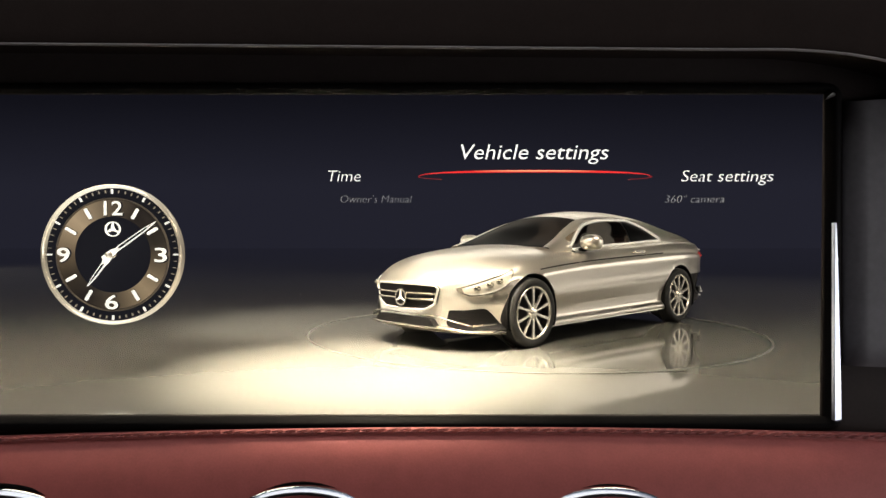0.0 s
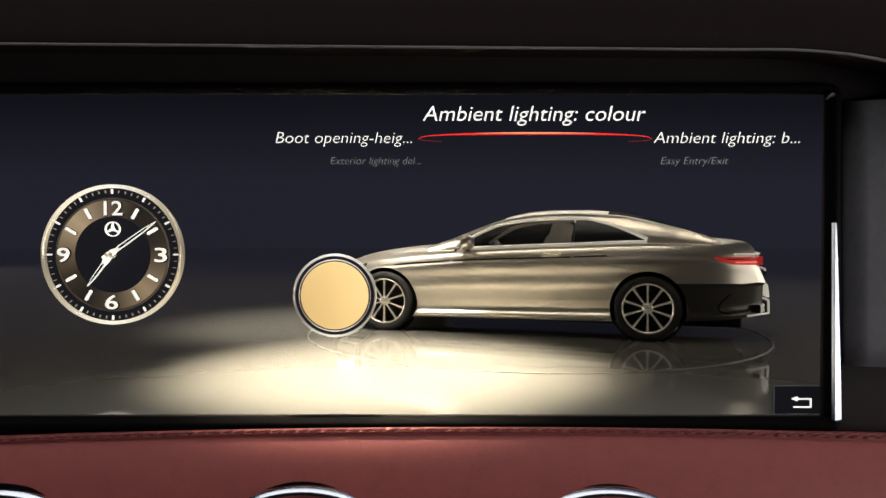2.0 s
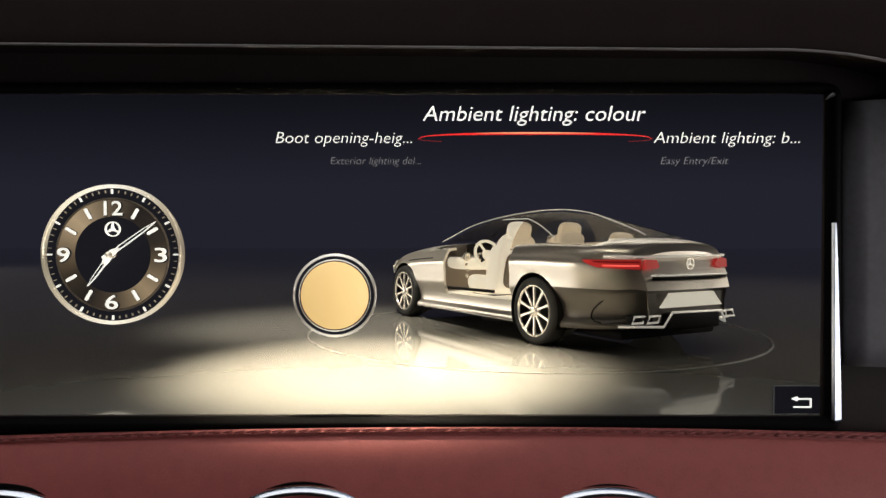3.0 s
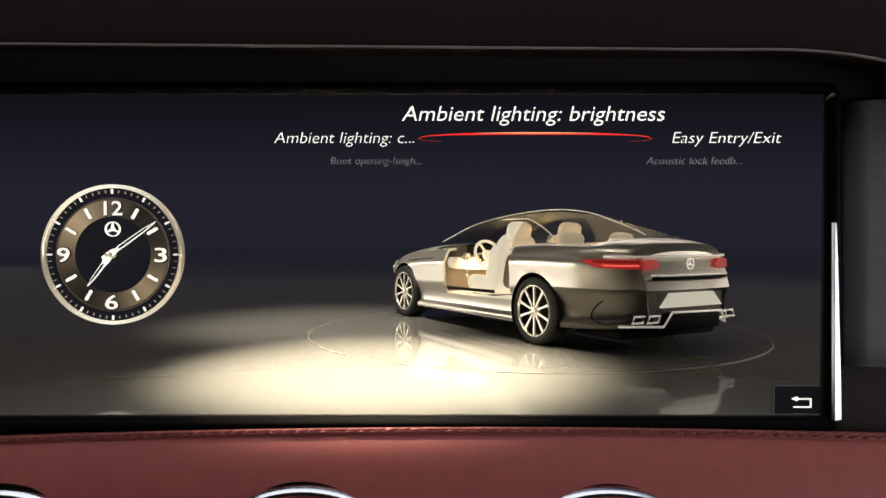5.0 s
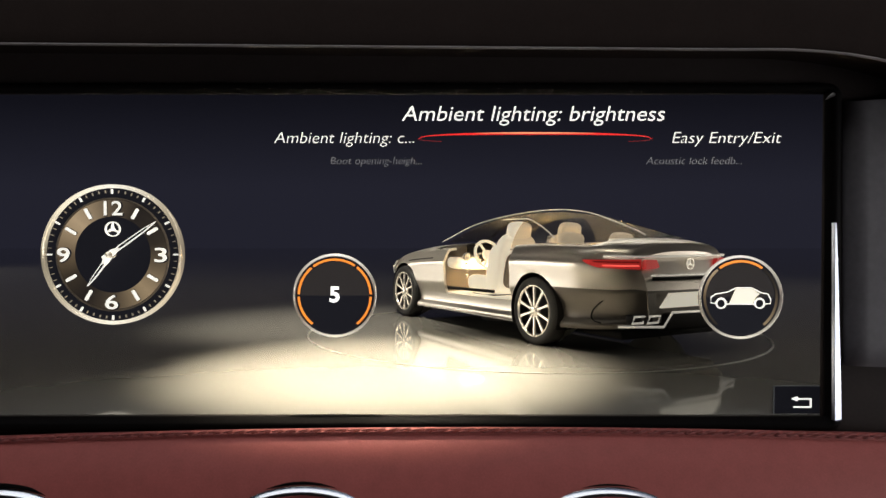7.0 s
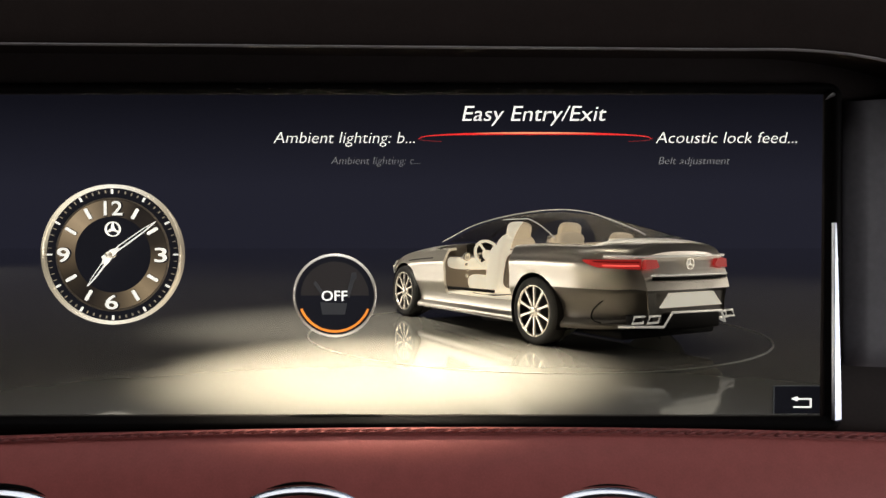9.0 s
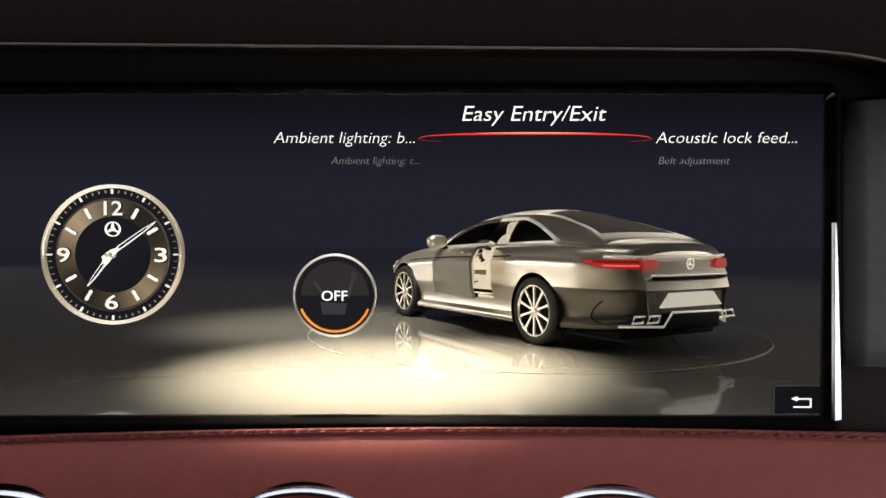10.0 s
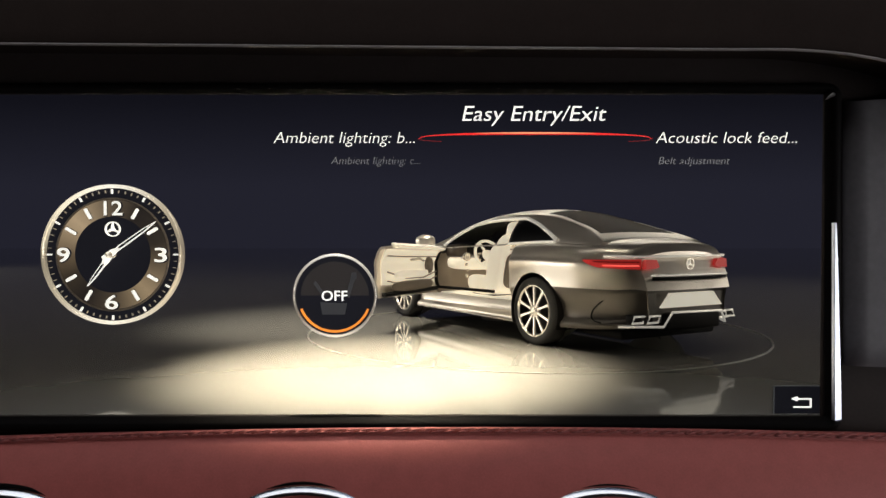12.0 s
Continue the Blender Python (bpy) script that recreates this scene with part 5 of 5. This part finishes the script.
    part("mirror", scaled(rounded_blob((0.17, 0.25, 0.17), (1.86 - MID, 0.92, 1.03), 0.75)), M_PAINT, car, "paint-coloured wing mirror")

    # rear: lights, boot line, plate recess, diffuser, exhausts
    for side in (-1, 1):
        base = curve_of([(0, 0.872), (0.15, 0.835), (0.4, 0.808), (1.0, 0.800)])
        tail = part("tail_light", flank_patch(4.47, 5.028, 0, 0, 0.012, 20, 6, side, band(4.47, 5.028, base, lambda t: 0.880 + 0.006 * t)), M_TAIL, car, "red tail light")
        part("light_strip", flank_patch(4.72, 5.02, 0, 0, 0.022, 12, 1, side, band(4.72, 5.02, lambda t: 0.822, lambda t: 0.834)), M_TAILCORE, tail, "bright red light strip")
        part("light_strip", flank_patch(4.60, 5.02, 0, 0, 0.020, 12, 1, side, band(4.60, 5.02, lambda t: 0.858, lambda t: 0.864)), M_TAILDARK, tail, "dark red divider")
    for side in (-1, 1):
        out = [(side * 0.37, -0.030), (side * 0.42, -0.046), (side * 0.54, -0.050), (side * 0.53, 0.036), (side * 0.41, 0.034)]
        part("boot_light", scaled(prism(bmesh.new(), out, -0.035, 0.012), Matrix.Translation((4.922 - MID, 0, 0.850)) @ Matrix.Rotation(radians(90), 4, "Z")), M_TAIL, car, "red tail light", smooth=False)
    part("boot_strip", scaled(tube(bmesh.new(), [(5.022 - MID - TAIL_BOW * y * y, y, 0.745) for y in (-0.5 + 0.1 * i for i in range(11))], 0.011, 6)), M_BRIGHT, car, "bright boot strip")
    part("boot_shadow_gap", scaled(tube(bmesh.new(), [(5.018 - MID - TAIL_BOW * y * y, y, 0.716) for y in (-0.48 + 0.096 * i for i in range(11))], 0.017, 6)), M_CARDARK, car)
    part("spoiler_lip", scaled(tube(bmesh.new(), [(4.66 - MID, -0.77, 0.915), (4.80 - MID, -0.69, 0.915), (4.905 - MID, -0.55, 0.912), (4.955 - MID, -0.28, 0.915), (4.965 - MID, 0, 0.915), (4.955 - MID, 0.28, 0.915), (4.905 - MID, 0.55, 0.912), (4.80 - MID, 0.69, 0.915), (4.66 - MID, 0.77, 0.915)], 0.011, 6)), M_BRIGHT, car, "bright boot edge")
    part("number_plate", scaled(prism(bmesh.new(), [(-0.40, -0.065), (-0.28, 0.065), (0.28, 0.065), (0.40, -0.065)], -0.004, 0.03), Matrix.Translation((5.035 - MID, -0.03, 0.52)) @ Matrix.Rotation(radians(90), 4, "Z")), M_PLATE, car, "blank pale plate recess that glows itself", smooth=False)
    part("rear_emblem", scaled(lathe(bmesh.new(), [(0.055, 0.0), (0.055, 0.02), (0.042, 0.02), (0.042, 0.0)], 24, m=Matrix.Translation((4.962 - MID, 0, 0.845)) @ Matrix.Rotation(radians(90), 4, "Z"))), M_RIM, car, "round emblem", smooth=False)
    for a in (0, 120, 240):
        ray = prism(bmesh.new(), [(-0.011, 0.0), (-0.003, 0.044), (0.003, 0.044), (0.011, 0.0)], -0.02, 0.0)
        ray.transform(Matrix.Rotation(radians(a), 4, "Y"))
        part("rear_emblem_ray", scaled(ray, Matrix.Translation((4.962 - MID, 0, 0.845)) @ Matrix.Rotation(radians(90), 4, "Z")), M_BRIGHT, car, smooth=False)
    part("diffuser", cbox((4.80 - MID, -0.36, 0.24), (5.03 - MID, 0.36, 0.40), 0.03), M_CARDARK, car, "black diffuser")
    edge = [(5.06 - MID, y, z) for y, z in ((-0.80, 0.29), (-0.40, 0.285), (-0.30, 0.412), (0.36, 0.40), (0.42, 0.29), (0.80, 0.29))]
    edge[0], edge[-1] = (4.88 - MID, -0.72, 0.28), (4.86 - MID, 0.64, 0.28)
    edge = [(x - TAIL_BOW * y * y, y, z) for x, y, z in edge]
    part("diffuser_edge", scaled(tube(bmesh.new(), edge, 0.012, 6)), M_BRIGHT, car, "bright diffuser edge")
    for side in (-1, 1):
        for y in (0.455, 0.605):
            out = [(side * (y + 0.078), -0.030), (side * (y - 0.050), -0.030), (side * (y - 0.078), 0.028), (side * (y + 0.050), 0.030)]
            x = 5.02 - MID - 0.235 * y * y
            part("exhaust", scaled(tube(bmesh.new(), [(x, yy, 0.350 + zz) for yy, zz in out], 0.011, 6, True)), M_BRIGHT, car, "bright exhaust tip")
            part("exhaust_mouth", scaled(boxed((x - 0.10, side * y - 0.06, 0.312), (x - 0.01, side * y + 0.06, 0.388), 0.01)), M_CARDARK, car)
    for side in (-1, 1):
        line = []
        for i in range(13):
            t = i / 12
            lo = int(13 - 5 * t)
            mix = 13 - 5 * t - lo
            p = body_point(4.66 - 0.14 * math.sin(math.pi * t), ROWS[lo] * (1 - mix) + ROWS[lo + 1] * mix)
            line.append(Vector((p.x, side * (p.y + 0.004), p.z)) * CAR_SCALE)
        part("bumper_vent", tube(bmesh.new(), line, 0.007 * CAR_SCALE, 6), M_CARDARK, car, "dark curved bumper vent")
    # the crease's shade is laid on as thin black strips
    for s0, s1, owner in ((1.0, 1.66, car), (1.70, 3.02, door), (3.05, 3.40, panel)):
        bm = flank_patch(s0, s1, 24.5, 25.1, 0.005, 32, 1, -1)
        part("crease_shade", hung(bm) if owner is door else bm, M_CARDARK, owner, "black strip for the shade in the shoulder crease")
    part("crease_shade", flank_patch(1.0, 3.4, 24.5, 25.1, 0.005, 32, 1, 1), M_CARDARK, car, "black strip for the shade in the shoulder crease")
    return car, door, panel, roof_ob, glow, outline_ob, door_front, pane


CAR, DOOR, PANEL, ROOF, GLOW, ROOF_LINE, DOOR_FRONT, DOOR_WINDOW = build_car()


def car_pose(x, depth, ang):
    """The car's pose from the middle of its near wheels (car metres before the eye) and its heading."""
    t = radians(-ang)
    side = TRACK + 0.10     # out to the wheels' faces
    cx, cd = x - side * math.sin(t), depth + side * math.cos(t)
    return pose(cx * CAR_SCALE, EYE.y + cd * CAR_SCALE, FLOOR_Z, 0, 0, -ang)

# ---- movement ----
DROP, LIFT = Matrix.Translation((0, 0, -0.125)), Matrix.Translation((0, 0, 0.10))


def shown(ob, spans, away):
    """Key a piece of the picture so that it stands in its place during the spans and is slid away otherwise."""
    home = ob.matrix_basis.copy()
    off = away @ home
    rows, quick = [], 0.067
    inside = spans[0][0] <= 0
    rows.append((0.0, home if inside else off))
    for a, b in spans:
        if a > 0:
            rows += [(a - quick, off), (a, home)]
        if b < 12:
            rows += [(b, home), (b + quick, off)]
    rows.append((12.0, rows[-1][1]))
    walk(ob, rows)


def motions():
    for ob, spans in zip(PAGES, ([(0, 1.1)], [(1.167, 4.0)], [(4.067, 8.0)], [(8.067, 12)])):
        shown(ob, spans, LIFT)
    near = POOL_PANELS.matrix_basis.copy()
    far = Matrix.Translation((0, 0.0, 1.0)) @ near
    walk(POOL_PANELS, [(0.0, near), (1.3, near), (1.65, far), (12.0, far)])
    low, high = Matrix.Translation(at(947, 313, 0.003)), Matrix.Translation(at(947, 246, 0.003))
    walk(ARC, [(0.0, low), (1.1, low), (1.167, high), (12.0, high)])
    shown(GOLD, [(1.167, 4.9)], DROP)
    shown(FIVE, [(5.233, 8.0)], DROP)
    shown(ZONE, [(5.233, 8.0)], DROP)
    shown(OFF, [(8.133, 12)], DROP)
    shown(BACK, [(1.167, 12)], DROP)
    turn = [(0.0, 1.963, 7.78, -43.7), (0.2, 1.809, 7.642, -44.3), (0.5, 1.605, 7.44, -44.4), (0.85, 1.49, 7.33, -42.6), (1.2, 1.481, 7.318, -41.9), (1.45, 1.481, 7.318, -41.9),
            (1.5, 1.475, 7.315, -41.0), (1.7, 1.28, 7.288, -24.1), (1.9, 0.936, 7.469, -1.1), (2.1, 0.513, 7.748, 35.8), (2.3, 0.235, 8.092, 55.7), (2.45, 0.19, 8.22, 60.2), (2.55, 0.183, 8.228, 60.4), (12.0, 0.183, 8.228, 60.4)]
    walk(CAR, [(t, car_pose(x, d, a)) for t, x, d, a in turn])
    sink = Matrix.Translation((0, 0, -1.9 * CAR_SCALE))
    shown(ROOF, [(0, 2.567), (9.567, 12)], sink)
    shown(ROOF_LINE, [(2.633, 9.5)], sink)
    shown(PANEL, [(0, 2.567), (9.567, 11.167)], sink)
    shown(GLOW, [(4.2, 5.3), (6.2, 8.0)], sink)
    home = DOOR.matrix_basis.copy()
    swing = [(9.567, 0), (9.7, 0), (9.8, 3), (10.0, 11), (10.2, 21), (10.5, 36), (10.8, 50), (11.0, 55), (11.2, 57), (12.0, 57)]
    shown(DOOR_WINDOW, [(0, 10.65)], sink)
    opened = [(t, home @ Matrix.Rotation(radians(-a), 4, "Z")) for t, a in swing]
    walk(DOOR_FRONT, [(0.0, home), (9.5, home)] + opened)
    walk(DOOR, [(0.0, home), (2.567, home), (2.633, sink @ home), (9.5, sink @ home)] + opened)


motions()
